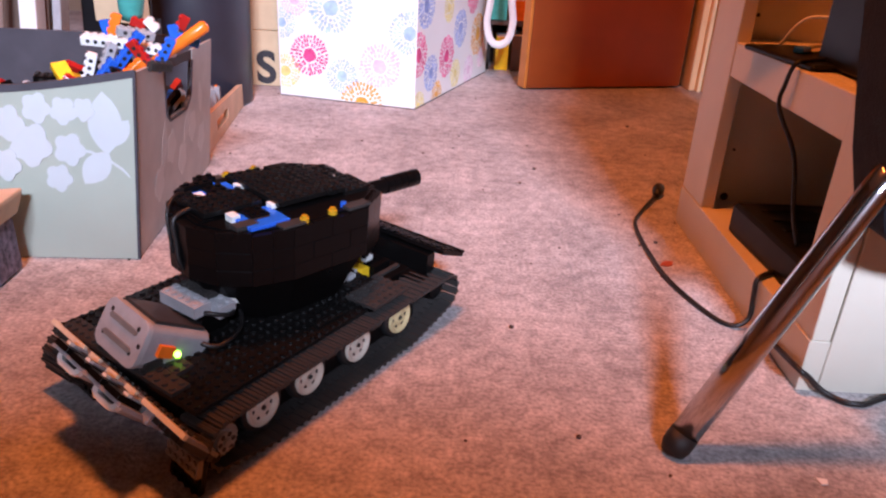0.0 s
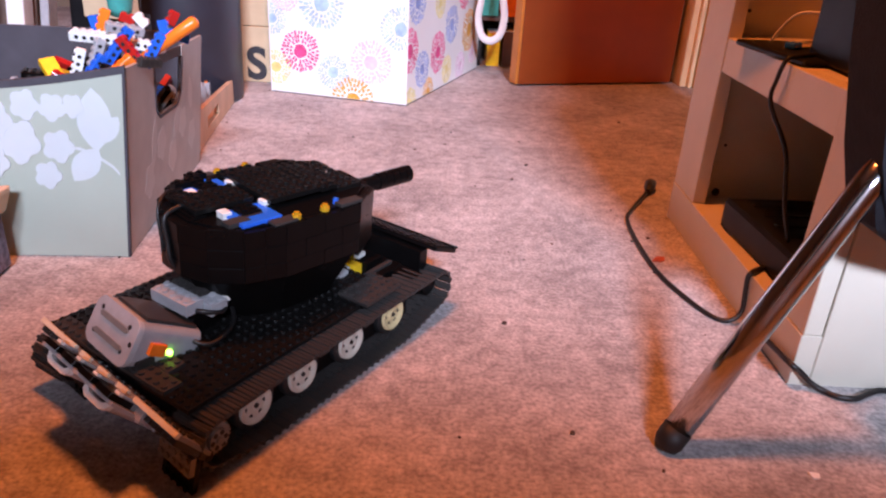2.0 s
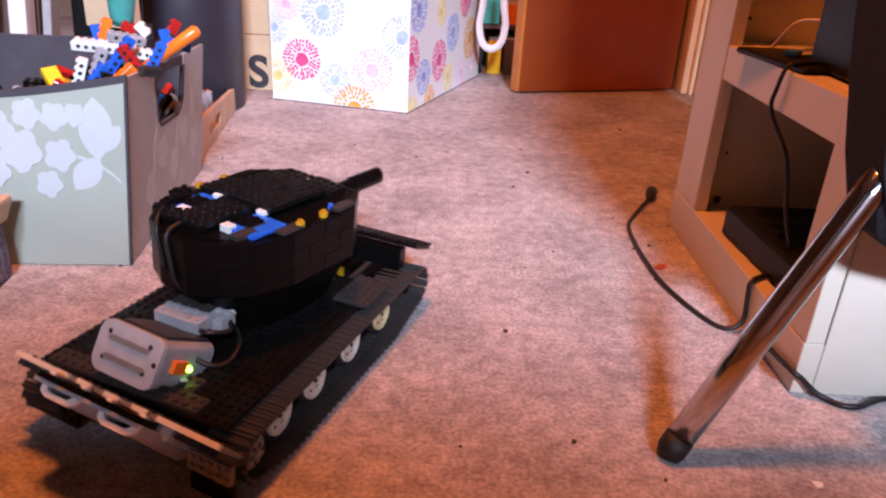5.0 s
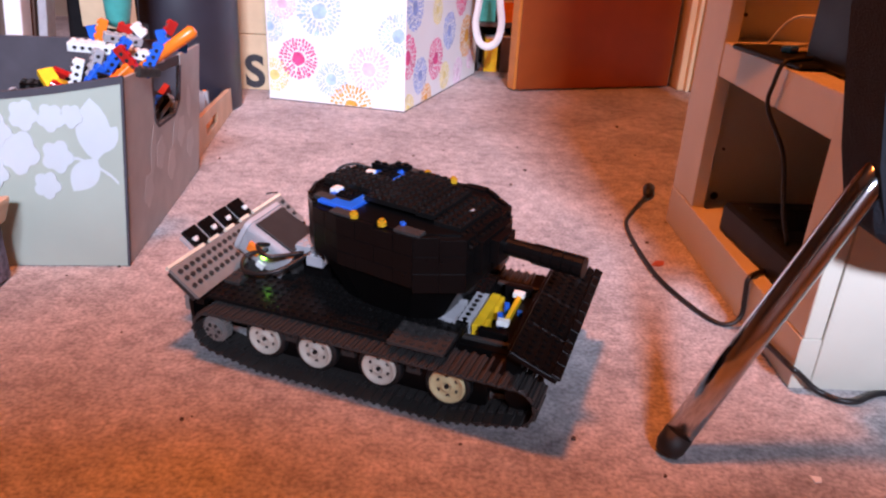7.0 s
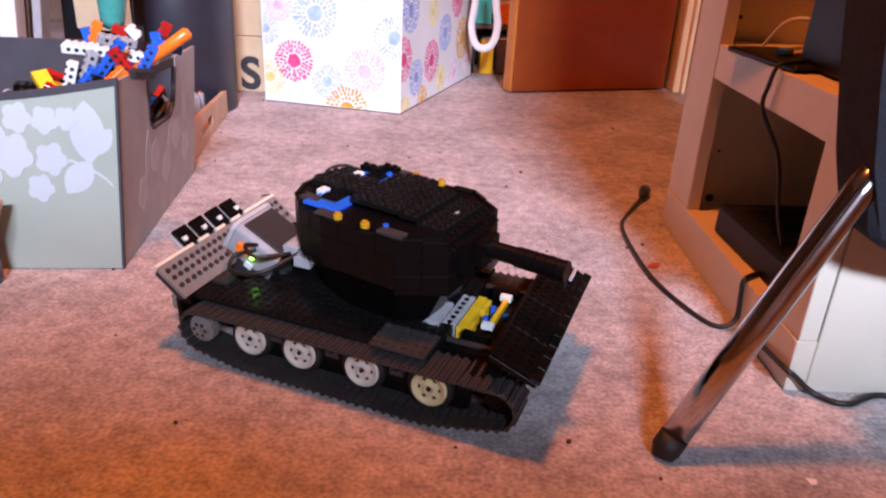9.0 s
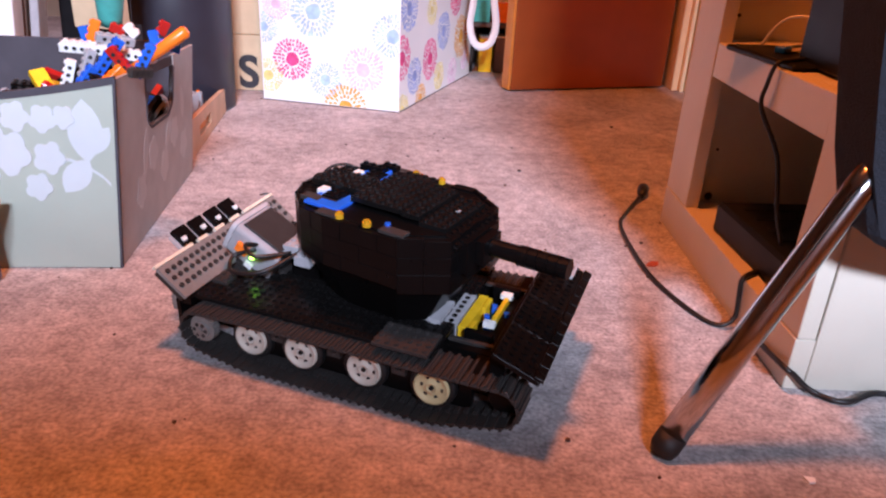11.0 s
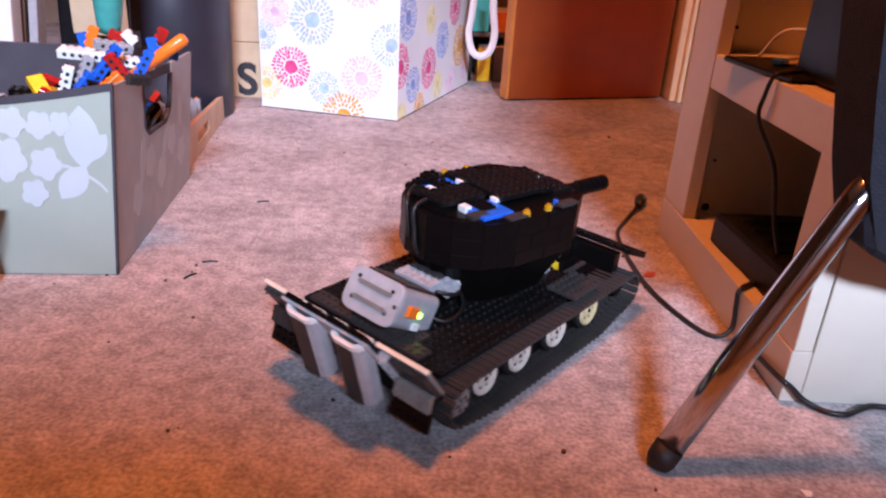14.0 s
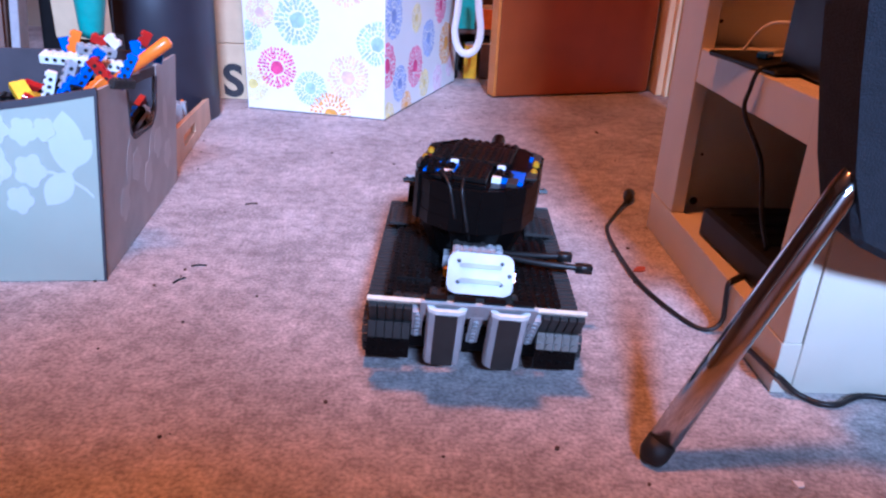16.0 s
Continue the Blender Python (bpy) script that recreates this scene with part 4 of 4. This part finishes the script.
RIM, RIM_CREAM, HOLE, TYRE = wheel_meshes(WHEEL), wheel_meshes(YELLOWED), dark_hole(), tyre()
for s in (-1, 1):
    for i, x in enumerate((-79, -29.5, 29.5, 89)):
        flip = Matrix() if s < 0 else Matrix.Rotation(math.pi, 4, "Z")
        rim = part_again("wheel", RIM_CREAM if (s < 0 and i == 3) else RIM, tank, Matrix())
        tagged(rim, "white plastic road wheel with round holes" if not (s < 0 and i == 3) else "yellowed road wheel with round holes")
        part_again("tyre", TYRE, rim, Matrix())
        for k in range(6):
            part_again("hole", HOLE, rim, Matrix.Translation((9.4 * MM * math.cos(math.pi * k / 3), 0.0043, 9.4 * MM * math.sin(math.pi * k / 3))))
        part_again("hole", HOLE, rim, Matrix.Translation((0, 0.0022, 0)))
        WHEELS.append((rim, s, Vector((x, s * 83, 25)) * MM, flip))
GEAR = bmesh.new()
pts = []
for k in range(24):
    for r, d in ((12.6, -0.3), (12.6, 0.1), (10.8, 0.25), (10.8, 0.6)):
        a = 2 * math.pi * (k + d) / 24
        pts.append((r * MM * math.cos(a), r * MM * math.sin(a)))
bm_prism(GEAR, pts, -0.008, 0.0)
bm_prism(GEAR, ring(8 * MM, 16), 0.0, 0.003)
bm_prism(GEAR, ring(3 * MM, 12), 0.003, 0.005)
GEAR = to_mesh("sprocket", GEAR, MGREY)
for s in (-1, 1):
    gear = part_again("sprocket", GEAR, tank, Matrix.Translation((-0.123, s * 0.090, 0.028)) @ Matrix.Rotation(-s * math.pi / 2, 4, "X"))
    tagged(gear, "grey toothed drive sprocket")
    for k in range(6):
        part_again("hole", HOLE, gear, Matrix.Rotation(math.pi * k / 3, 4, "Z") @ Matrix.Translation((0.0056, 0, 0.0012)) @ Matrix.Rotation(-math.pi / 2, 4, "X"))
    bm = bmesh.new()
    bm_prism(bm, ring(11 * MM, 20), 0, 0.02, Matrix.Translation((0.147, s * 0.082, 0.032)) @ Matrix.Rotation(s * math.pi / 2, 4, "X"))
    part("idler", bm, BLACK, tank)
    for x in (-54, 0, 59):
        bm = bmesh.new()
        slab_bm(bm, x - 6, s * 76 - 3, 27, x + 6, s * 76 + 3, 36)
        stud(bm, x, s * 79, 31, m=None)
        part("suspension_block", bm, DGREY, tank)

# turret
turret_at = pose(0.018, -0.0005, -0.0045, 0, 0, -10) @ Matrix.Diagonal((1.04, 0.985, 1.06, 1))
OUT = [(77, -39), (77, 39), (44, 62), (-26, 62), (-56, 53), (-75, 36), (-85, 14), (-85, -14), (-75, -36), (-56, -53), (-26, -62), (44, -62)]
bm = bmesh.new()
bm_prism(bm, [(x * 0.955 * MM, y * 0.955 * MM) for x, y in OUT], 0.098, 0.138)
# the underside draws in towards the deck
low = [bm.verts.new((x * 0.66 * MM, y * 0.66 * MM, 0.0575)) for x, y in OUT]
top = [bm.verts.new((x * 0.95 * MM, y * 0.95 * MM, 0.0985)) for x, y in OUT]
for i in range(len(OUT)):
    bm.faces.new((low[i], low[(i + 1) % len(OUT)], top[(i + 1) % len(OUT)], top[i]))
bm.faces.new(low[::-1])
bm.faces.new(top)
turret = part("turret", bm, BLACK, tank, "black many-sided brick turret", at=turret_at)
# wall panels, course by course
for i, (a, b) in enumerate(zip(OUT, OUT[1:] + OUT[:1])):
    a, b = Vector((*a, 0)), Vector((*b, 0))
    long = (b - a).length
    cells = max(1, round(long / 17))
    d = (b - a) / long
    out = Vector((d.y, -d.x, 0)) if (Vector((d.y, -d.x, 0))).dot(a + b) > 0 else Vector((-d.y, d.x, 0))
    basis = Matrix((d, out, Vector((0, 0, 1)))).transposed().to_4x4()
    for c in range(cells):
        w = long / cells
        m = Matrix.Translation((a + d * (w * c)) * MM) @ basis
        low = 95 if i in (0, 11, 1) else 99
        for z0, z1 in ((low, 111), (111.2, 125), (125.2, 138.5 + (i + c) % 3)):
            bm = bmesh.new()
            slab_bm(bm, 0.15, -4, z0, w - 0.15, random.choice((0.0, 0.0, 0.4)), z1, m)
            part("wall_panel", bm, BLACK, turret)
# roof: raised studded plates down the middle, a lower rim
for x, y, nx, ny, z in ((-72, -16, 6, 4, 143.0), (-20, -32, 6, 8, 144.4), (28, -32, 2, 8, 143.2), (-18, 34, 4, 2, 141.4), (44, -32, 3, 8, 139.2)):
    plate("roof_plate", DECK_BLACK, turret, x, y, nx, ny, z, 4.0)
SLOPE = Matrix.Translation((0.068, 0, 0.1385)) @ Matrix.Rotation(radians(28), 4, "Y")
bm = bmesh.new()
plate_bm(bm, -2, -36, 2, 9, -3, 3.2, True, SLOPE)
part("front_slope", bm, BLACK, turret)
plate("roof_plate", DECK_BLACK, turret, -72, 17, 2, 2, 141.6)
bm = bmesh.new()
bm_prism(bm, [(x * 0.9 * MM, y * 0.9 * MM) for x, y in OUT], 0.1382, 0.1398)
part("roof_deck", bm, BLACK, turret)
# rim tiles
for k, (x, y, w, d, mt) in enumerate(((-34, -60, 20, 10, DGREY), (26, -60, 22, 10, DGREY), (-40, 50, 22, 9, DGREY), (26, 50, 20, 9, BLACK), (-12, 50, 10, 9, DRED),
                                      (-62, -44, 18, 10, DGREY), (-74, -16, 10, 30, BLACK), (-66, 20, 14, 20, BLACK), (-30, 42, 18, 8, BLACK))):
    brick("rim_tile", mt, turret, x, y, 139.9, x + w, y + d, 141.8 + (k % 3) * 0.7)
for x, y in ((-13, -56), (13, -56), (-13, 56), (13, 56)):
    bm = bmesh.new()
    bm_prism(bm, ring(3.6 * MM, 14), 0.1398, 0.1432, pose(x * MM, y * MM, 0))
    bm_prism(bm, ring(2.3 * MM, 10), 0.1432, 0.1450, pose(x * MM, y * MM, 0))
    part("round_stud", bm, TRANS_YELLOW, turret, "clear yellow round stud")
# blue wells and white bricks at the back of the roof
for s in (-1, 1):
    y0, y1 = min(s * 19, s * 49), max(s * 19, s * 49)
    brick("roof_inset", BLUE, turret, -54, y0, 139.9, -21, y1, 142.6, label="bright blue roof inset")
    brick("roof_insert", WHITE, turret, -23, s * 24 - 4, 142.8, -15, s * 24 + 4, 146.2, label="white brick in the roof")
    brick("roof_insert", WHITE, turret, -57, s * 24 - 4, 139.9, -50, s * 24 + 5, 145)
    brick("well_floor", RUBBER, turret, -46, min(s * 20, s * 38), 142.7, -30, max(s * 20, s * 38), 143.1)
    plate("hatch", BLACK, turret, -46, s * 28 - 8, 2, 2, 143.2, 1.6)
for x, y in ((28, -50), (6, 44), (-34, 48)):
    bm = bmesh.new()
    stud(bm, x, y, 139.9, 2.4, 4.2)
    part("pin", bm, BLUE, turret)
bm = bmesh.new()
bm_prism(bm, ring(2.4 * MM, 10), 0.138, 0.1435, pose(0.058, 0.004, 0))
part("knob", bm, LGREY, turret, "small grey knob")
for x, y, nx, ny in ((-60, 36, 3, 1), (-44, 46, 2, 1)):
    plate("roof_ridge", BLACK, turret, x, y, nx, ny, 142, 5.5)
# tall side slab behind on the left, hose down the back, barrel
m = Matrix.Translation((-0.053, 0.040, 0)) @ Matrix.Rotation(radians(-52), 4, "Z")
brick("side_slab", BLACK, turret, -14, 0, 98, 14, 8, 141, m)
brick("side_slab", BLACK, turret, -4, 2, 141.2, 14, 8, 143, m)
bm = bmesh.new()
bm_tube(bm, spline([Vector(p) * MM for p in ((-70, 6, 144), (-85, 4, 139), (-86.5, 0, 122), (-86, -4, 106), (-74, -6, 90))]), 0.0019, 8)
part("hose", bm, CABLE, turret, "thin black hose", smooth=True)
bm = bmesh.new()
bm_tube(bm, spline([Vector(p) * MM for p in ((-56, 34, 141), (-70, 28, 147), (-84, 16, 140), (-86, 8, 112))]), 0.0014, 8)
part("hose", bm, CABLE, turret, "thin black hose", smooth=True)
bm = bmesh.new()
slab_bm(bm, 76.3, -26, 108, 84, 26, 134)
slab_bm(bm, 84.2, -14, 113, 92, 14, 132)
part("mantlet", bm, BLACK, turret)
barrel_at = Matrix.Translation((0, 0, 0.1235)) @ Matrix.Rotation(math.pi / 2, 4, "Y")
bm = bmesh.new()
bm_prism(bm, ring(7.0 * MM, 18), 0.088, 0.118, barrel_at)
barrel = part("barrel", bm, BLACK, turret, "black round gun barrel", smooth=False)
bm = bmesh.new()
for k in range(5):
    bm_prism(bm, ring(8.0 * MM, 16), 0.1145 + k * 0.0082, 0.1220 + k * 0.0082, barrel_at)
bm_prism(bm, ring(7.0 * MM, 16), 0.1140, 0.1545, barrel_at)
part("muzzle", bm, BLACK, turret, "ribbed black muzzle sleeve")

# battery box leaning on the rear deck
BAT = Matrix.Translation((-0.135, -0.002, 0.0915)) @ Matrix.Rotation(radians(30), 4, "Y")


def rounded(w, h, r, n=5):
    out = []
    for cx, cy, a0 in ((w - r, h - r, 0), (-w + r, h - r, 90), (-w + r, -h + r, 180), (w - r, -h + r, 270)):
        out += [(cx + r * math.cos(radians(a0 + 90 * k / n)), cy + r * math.sin(radians(a0 + 90 * k / n))) for k in range(n + 1)]
    return [(x * MM, y * MM) for x, y in out]


FACE = Matrix(((0, 0, -1), (-1, 0, 0), (0, 1, 0))).to_4x4()
bm = bmesh.new()
bm_prism(bm, rounded(27.5, 17, 7), -0.053, -0.0046, BAT @ FACE)
battery = part("battery_box", bm, LGREY, tank, "light grey battery box with an orange switch")
bm = bmesh.new()
bm_prism(bm, rounded(28.5, 18, 8), -0.0044, 0.0, BAT @ FACE)
part("end_cap", bm, PALE, battery, "white rounded end cap", bevel=0.0006)
bm = bmesh.new()
for y in (-6.5, 6.5):
    bm_prism(bm, [(x * MM, (y + d) * MM) for x, d in ((-17, -2), (17, -2), (19, 0), (17, 2), (-17, 2), (-19, 0))], 0.0001, 0.0012, BAT @ FACE)
part("ridge", bm, MGREY, battery)
for x, y in ((-19, 10), (18, 10), (-19, -8), (18, -8), (25, 0)):
    bm = bmesh.new()
    bm_prism(bm, ring(1.9 * MM, 10, x * MM, y * MM), 0.0001, 0.0004, BAT @ FACE)
    part("screw_hole", bm, RUBBER, battery)
brick("lid", DGREY, battery, 8, -22, 17.2, 50, 20, 19.5, BAT, "dark grey flat lid")
brick("switch", ORANGE, battery, 13, -31.5, -4, 25, -27.6, 5, BAT, "orange slide switch")
bm = bmesh.new()
bm_prism(bm, ring(2.2 * MM, 12), 0.0, 0.0022, BAT @ Matrix.Translation((0.0305, -0.0276, -0.001)) @ Matrix.Rotation(math.pi / 2, 4, "X"))
part("led", bm, LED, battery, "glowing green lamp")
brick("side_tab", WHITE, battery, 27, -30, -14, 35, -27.6, -8, BAT)
plate("battery_stand", DGREY, tank, -132, -24, 4, 6, DECK + 6.6, 6.4)
brick("battery_foot", DGREY, tank, -100, -18, DECK + 3.3, -84, 18, DECK + 9)

# receiver block with its plugs
for x, y, nx, ny, z, th, mt in ((-84, -18, 2, 5, 78, 9.6, LGREY), (-68, -10, 2, 4, 79, 8, DGREY), (-52, -2, 2, 3, 74, 9.6, LGREY), (-68, -26, 2, 2, 74, 9.6, LGREY), (-52, -22, 1, 2, 78, 5, WHITE)):
    plate("receiver_block", mt, tank, x, y, nx, ny, z, th)
brick("receiver_post", BLACK, tank, -78, -14, DECK + 3, -50, 12, 78)
brick("receiver_tile", LGREY, tank, -60, 22, DECK + 4, -44, 30, 72)
for x, y in ((-84, 22), (-74, 26)):
    bm = bmesh.new()
    bm_prism(bm, ring(3.0 * MM, 12), 0.0566, 0.066, pose(x * MM, y * MM, 0))
    part("pin", bm, LGREY if x < -80 else YELLOW, tank)
bm = bmesh.new()
for pts in (((-70, -8, 84), (-60, -34, 76), (-52, -70, 69), (-50, -108, 67)), ((-62, 0, 82), (-48, -30, 75), (-38, -62, 71), (-32, -90, 70))):
    bm_tube(bm, spline([Vector(p) * MM for p in pts]), 0.0033, 8)
slab_bm(bm, -55, -116, 63, -46, -100, 71)
slab_bm(bm, -37, -98, 66, -28, -84, 74)
cables = part("cable_loom", bm, CABLE, tank, "thick black cables with plugs", smooth=True)

bm = bmesh.new()
for pts in (((-66, -20, 84), (-84, -50, 76), (-112, -56, 72), (-122, -40, 78), (-104, -30, 84)), ((-70, -26, 86), (-92, -48, 88), (-108, -40, 92), (-104, -28, 88))):
    bm_tube(bm, spline([Vector(p) * MM for p in pts]), 0.0019, 8)
lead = part("battery_lead", bm, CABLE, tank, "thin black lead looped beside the battery box", smooth=True)

# tail: a flap leaning back over black plates, with two exhausts; its own origin at the hinge
FLAP = Matrix.Rotation(radians(-50), 4, "Y")
bm = bmesh.new()
slab_bm(bm, 0.2, -90, -4, 3.4, 90, 31, FLAP)
tail = part("tail_panel", bm, MGREY, tank, "grey tail flap with two exhaust boxes")
bm = bmesh.new()
for k in range(22):
    for z in (7, 16, 24):
        stud(bm, 0, 0, 0, m=FLAP @ Matrix.Translation(Vector((3.4, -84 + 8 * k, z)) * MM) @ Matrix.Rotation(math.pi / 2, 4, "Y"))
part("flap_studs", bm, DGREY, tail)
brick("hinge_beam", BLACK, tail, -2, -88, -8, 8, 88, -2)
for s in (-1, 1):
    y0, y1 = min(s * 54, s * 90), max(s * 54, s * 90)
    bm = bmesh.new()
    slab_bm(bm, -6, y0, -33, -2.2, y1, -3)
    for i in range(4):
        for j in range(3):
            stud(bm, 0, 0, 0, m=Matrix.Translation(Vector((-6, y0 + 6 + 8 * i, -28 + 8 * j)) * MM) @ Matrix.Rotation(-math.pi / 2, 4, "Y"))
    part("lower_plate", bm, BLACK, tail)
    for i in range(5):
        bm = bmesh.new()
        slab_bm(bm, -10.5, y0 + 7.2 * i + 0.2, -15, -6.2, y0 + 7.2 * i + 6.8, -0.5)
        if s < 0:
            for j in range(2):
                stud(bm, 0, 0, 0, m=Matrix.Translation(Vector((-10.5, y0 + 3.5 + 7.2 * i, -11 + 7 * j)) * MM) @ Matrix.Rotation(-math.pi / 2, 4, "Y"))
        part("back_rib", bm, MGREY if s < 0 else DGREY, tail)
    for i in range(5):
        bm = bmesh.new()
        slab_bm(bm, -4.5, y0 + 7.2 * i, -2, 0, y0 + 7.2 * i + 6.2, 30, FLAP)
        part("rib", bm, DGREY, tail)
    brick("top_tile", CREAM, tail, 0.2, min(s * 40, s * 91), 31.2, 4, max(s * 40, s * 91), 34.4, FLAP, "long cream tile")
    bm = bmesh.new()
    y0 = min(s * 44, s * 53)
    slab_bm(bm, -7, y0, -18, 0, y0 + 9, 30, FLAP)
    for j in range(6):
        stud(bm, 0, 0, 0, m=FLAP @ Matrix.Translation(Vector((-7, y0 + 4.5, -14 + 8 * j)) * MM) @ Matrix.Rotation(-math.pi / 2, 4, "Y"))
    part("side_column", bm, LGREY, tail, "light grey studded column")
bm = bmesh.new()
slab_bm(bm, -8, -5, -22, 0, 5, 30, FLAP)
for j in range(6):
    stud(bm, 0, 0, 0, m=FLAP @ Matrix.Translation(Vector((-8, 0, -18 + 8 * j)) * MM) @ Matrix.Rotation(-math.pi / 2, 4, "Y"))
part("middle_column", bm, LGREY, tail)
TEETH = Matrix.Translation(FLAP @ Vector((-0.004, 0, 0.033))) @ Matrix.Rotation(radians(-50), 4, "Y")
brick("tooth_bar", LGREY, tail, -3.6, -47, -6, -1.2, 47, 19, TEETH)
for y in (-35, -12, 12, 35):
    brick("tooth", BLACK, tail, -1, y - 8.6, 0.5, 3.4, y + 8.6, 21.5, TEETH, "black square tooth")
for y in (-25, 0, 25):
    brick("top_tile", CREAM, tail, 0.2, y - 6.6, 31.2, 4, y + 6.6, 34.4, FLAP)
EXHAUSTS = []
for y in (-25.5, 25.5):
    m = Matrix.Translation((0.003, y * MM, -0.0265)) @ Matrix.Rotation(radians(-29), 4, "Y") @ Matrix.Diagonal((0.75, 0.92, 1, 1))
    bm = bmesh.new()
    slab_bm(bm, -26, -9.5, 2, -23, 9.5, 61, m)
    slab_bm(bm, -10, -10, 2, -8, 10, 57, m)
    exhaust = part("exhaust", bm, DGREY, tail, "grey exhaust box with a pale open top")
    EXHAUSTS.append((exhaust, Matrix.Translation(m @ Vector((-0.018, 0, 0.064)))))
    for s in (-1, 1):
        bm = bmesh.new()
        pts = [(-25.5, 10), (-22, 15), (-17, 17), (-6, 17), (-6, 13), (-20, 13), (-23, 9.7)]
        bm_prism(bm, [(px * MM, s * py * MM) for px, py in (pts if s < 0 else pts[::-1])], 0.002, 0.062, m)
        bmesh.ops.recalc_face_normals(bm, faces=bm.faces)
        part("side", bm, LGREY, exhaust)
        bm = bmesh.new()
        pts = [(-26.5, 0), (-26.5, 10), (-23, 16), (-17, 18), (-5, 18), (-5, 12.5), (-18, 12.5), (-21.5, 9), (-21.5, 0)]
        bm_prism(bm, [(px * MM, s * py * MM) for px, py in (pts if s < 0 else pts[::-1])], 0.0622, 0.066, m)
        bmesh.ops.recalc_face_normals(bm, faces=bm.faces)
        part("rim", bm, WHITE, exhaust)


# the hull sags to its right on the suspension; tracks and wheels stay level
SAG = Matrix.Translation((0, 0, 0.0465)) @ Matrix.Rotation(radians(2.6), 4, "X") @ Matrix.Translation((0, 0, -0.045))
for ob in tank.children:
    if ob.name.split(".")[0] not in ("track", "wheel", "sprocket", "idler", "suspension_block"):
        ob.matrix_basis = SAG @ ob.matrix_basis


def heading(t):
    """Place and turn of the tank between its rows."""
    for (t0, *a), (t1, *b) in zip(TANK_ROWS, TANK_ROWS[1:]):
        if t <= t1:
            k = (t - t0) / (t1 - t0)
            return [p + (q - p) * k for p, q in zip(a, b)]
    return TANK_ROWS[-1][1:]


TANK_ROWS = [
    (0, -0.1523, 0.5412, 57.78),
    (2.15, -0.1523, 0.5412, 57.78),
    (2.5, -0.1634, 0.5299, 68.42),
    (2.8, -0.1777, 0.5096, 85.45),
    (3, -0.1793, 0.5029, 90.76),
    (4.2, -0.1793, 0.5029, 90.76),
    (6.3, -0.0823, 0.5975, 5.32),
    (6.5, -0.0722, 0.5965, -1.35),
    (7, -0.0411, 0.5830, -20.43),
    (7.5, -0.0442, 0.5841, -20.20),
    (8, -0.0440, 0.5826, -20.62),
    (8.5, -0.0487, 0.5841, -22.60),
    (9, -0.0484, 0.5839, -22.08),
    (11.5, -0.0465, 0.5833, -21.46),
    (12, -0.0468, 0.5828, -21.60),
    (12.5, -0.0455, 0.5842, -20.39),
    (12.6, -0.0361, 0.5819, -15.30),
    (12.8, -0.0199, 0.5826, -5.75),
    (13, -0.0106, 0.5876, 1.89),
    (13.2, 0.0026, 0.5923, 11.49),
    (13.5, 0.0199, 0.6008, 26.63),
    (13.8, 0.0368, 0.6099, 40.34),
    (14, 0.0436, 0.6193, 49.41),
    (14.2, 0.0508, 0.6318, 57.35),
    (14.5, 0.0566, 0.6461, 66.44),
    (15, 0.0615, 0.6652, 74.26),
    (15.5, 0.0607, 0.6848, 84.40),
    (16, 0.0575, 0.6955, 87.55)]


def motions():
    walk(tank, [(t, pose(x, y, 0, 0, 0, a)) for t, x, y, a in TANK_ROWS])
    # the tail panel sits low at first and is pushed up and back while the tank turns
    low, high, settled = SAG @ pose(-0.127, -0.008, 0.0305, 0, 12, -7), SAG @ pose(-0.146, 0.003, 0.056, 0, 0, 1), SAG @ pose(-0.149, 0.0, 0.0505, 0, 13, 1)
    walk(tail, [(0, low), (4.3, low), (6.2, high), (12.6, high), (13.4, settled), (16, settled)])
    pivot = Matrix.Translation((-0.11, 0, 0))
    turned, straight = SAG @ pivot @ pose(0.006, 0.004, -0.012, 0, 0, -8) @ pivot.inverted(), SAG
    walk(battery, [(0, turned), (4.3, turned), (6.2, straight), (16, straight)])
    hub = Matrix.Translation((-0.075, -0.005, 0))
    tucked, out = SAG @ hub @ pose(0, 0, -0.003, 0, 0, 80) @ hub.inverted(), SAG
    walk(cables, [(0, tucked), (13.9, tucked), (14.5, out), (16, out)])
    # the exhausts hang forward under the tail while it is down
    for exhaust, top in EXHAUSTS:
        hung = top @ Matrix.Rotation(radians(-24), 4, "Y") @ top.inverted()
        walk(exhaust, [(0, hung), (4.3, hung), (6.2, Matrix()), (16, Matrix())])
    aside = SAG @ pose(0.034, 0.02, -0.012)
    walk(lead, [(0, aside), (4.3, aside), (6.2, SAG), (13.3, SAG), (13.9, aside), (16, aside)])
    # road wheels roll with the ground under each track
    for rim, side, at, flip in WHEELS:
        roll, rows, last = 0.0, [], None
        for k in range(161):
            t = k / 10
            x, y, a = heading(t)
            c, s = math.cos(radians(a)), math.sin(radians(a))
            spot = (x - s * at.y, y + c * at.y)
            if last:
                roll += ((spot[0] - last[0]) * c + (spot[1] - last[1]) * s) / 0.0215
            last = spot
            rows.append((t, Matrix.Translation(at) @ Matrix.Rotation(roll, 4, "Y") @ flip))
        walk(rim, rows)


motions()
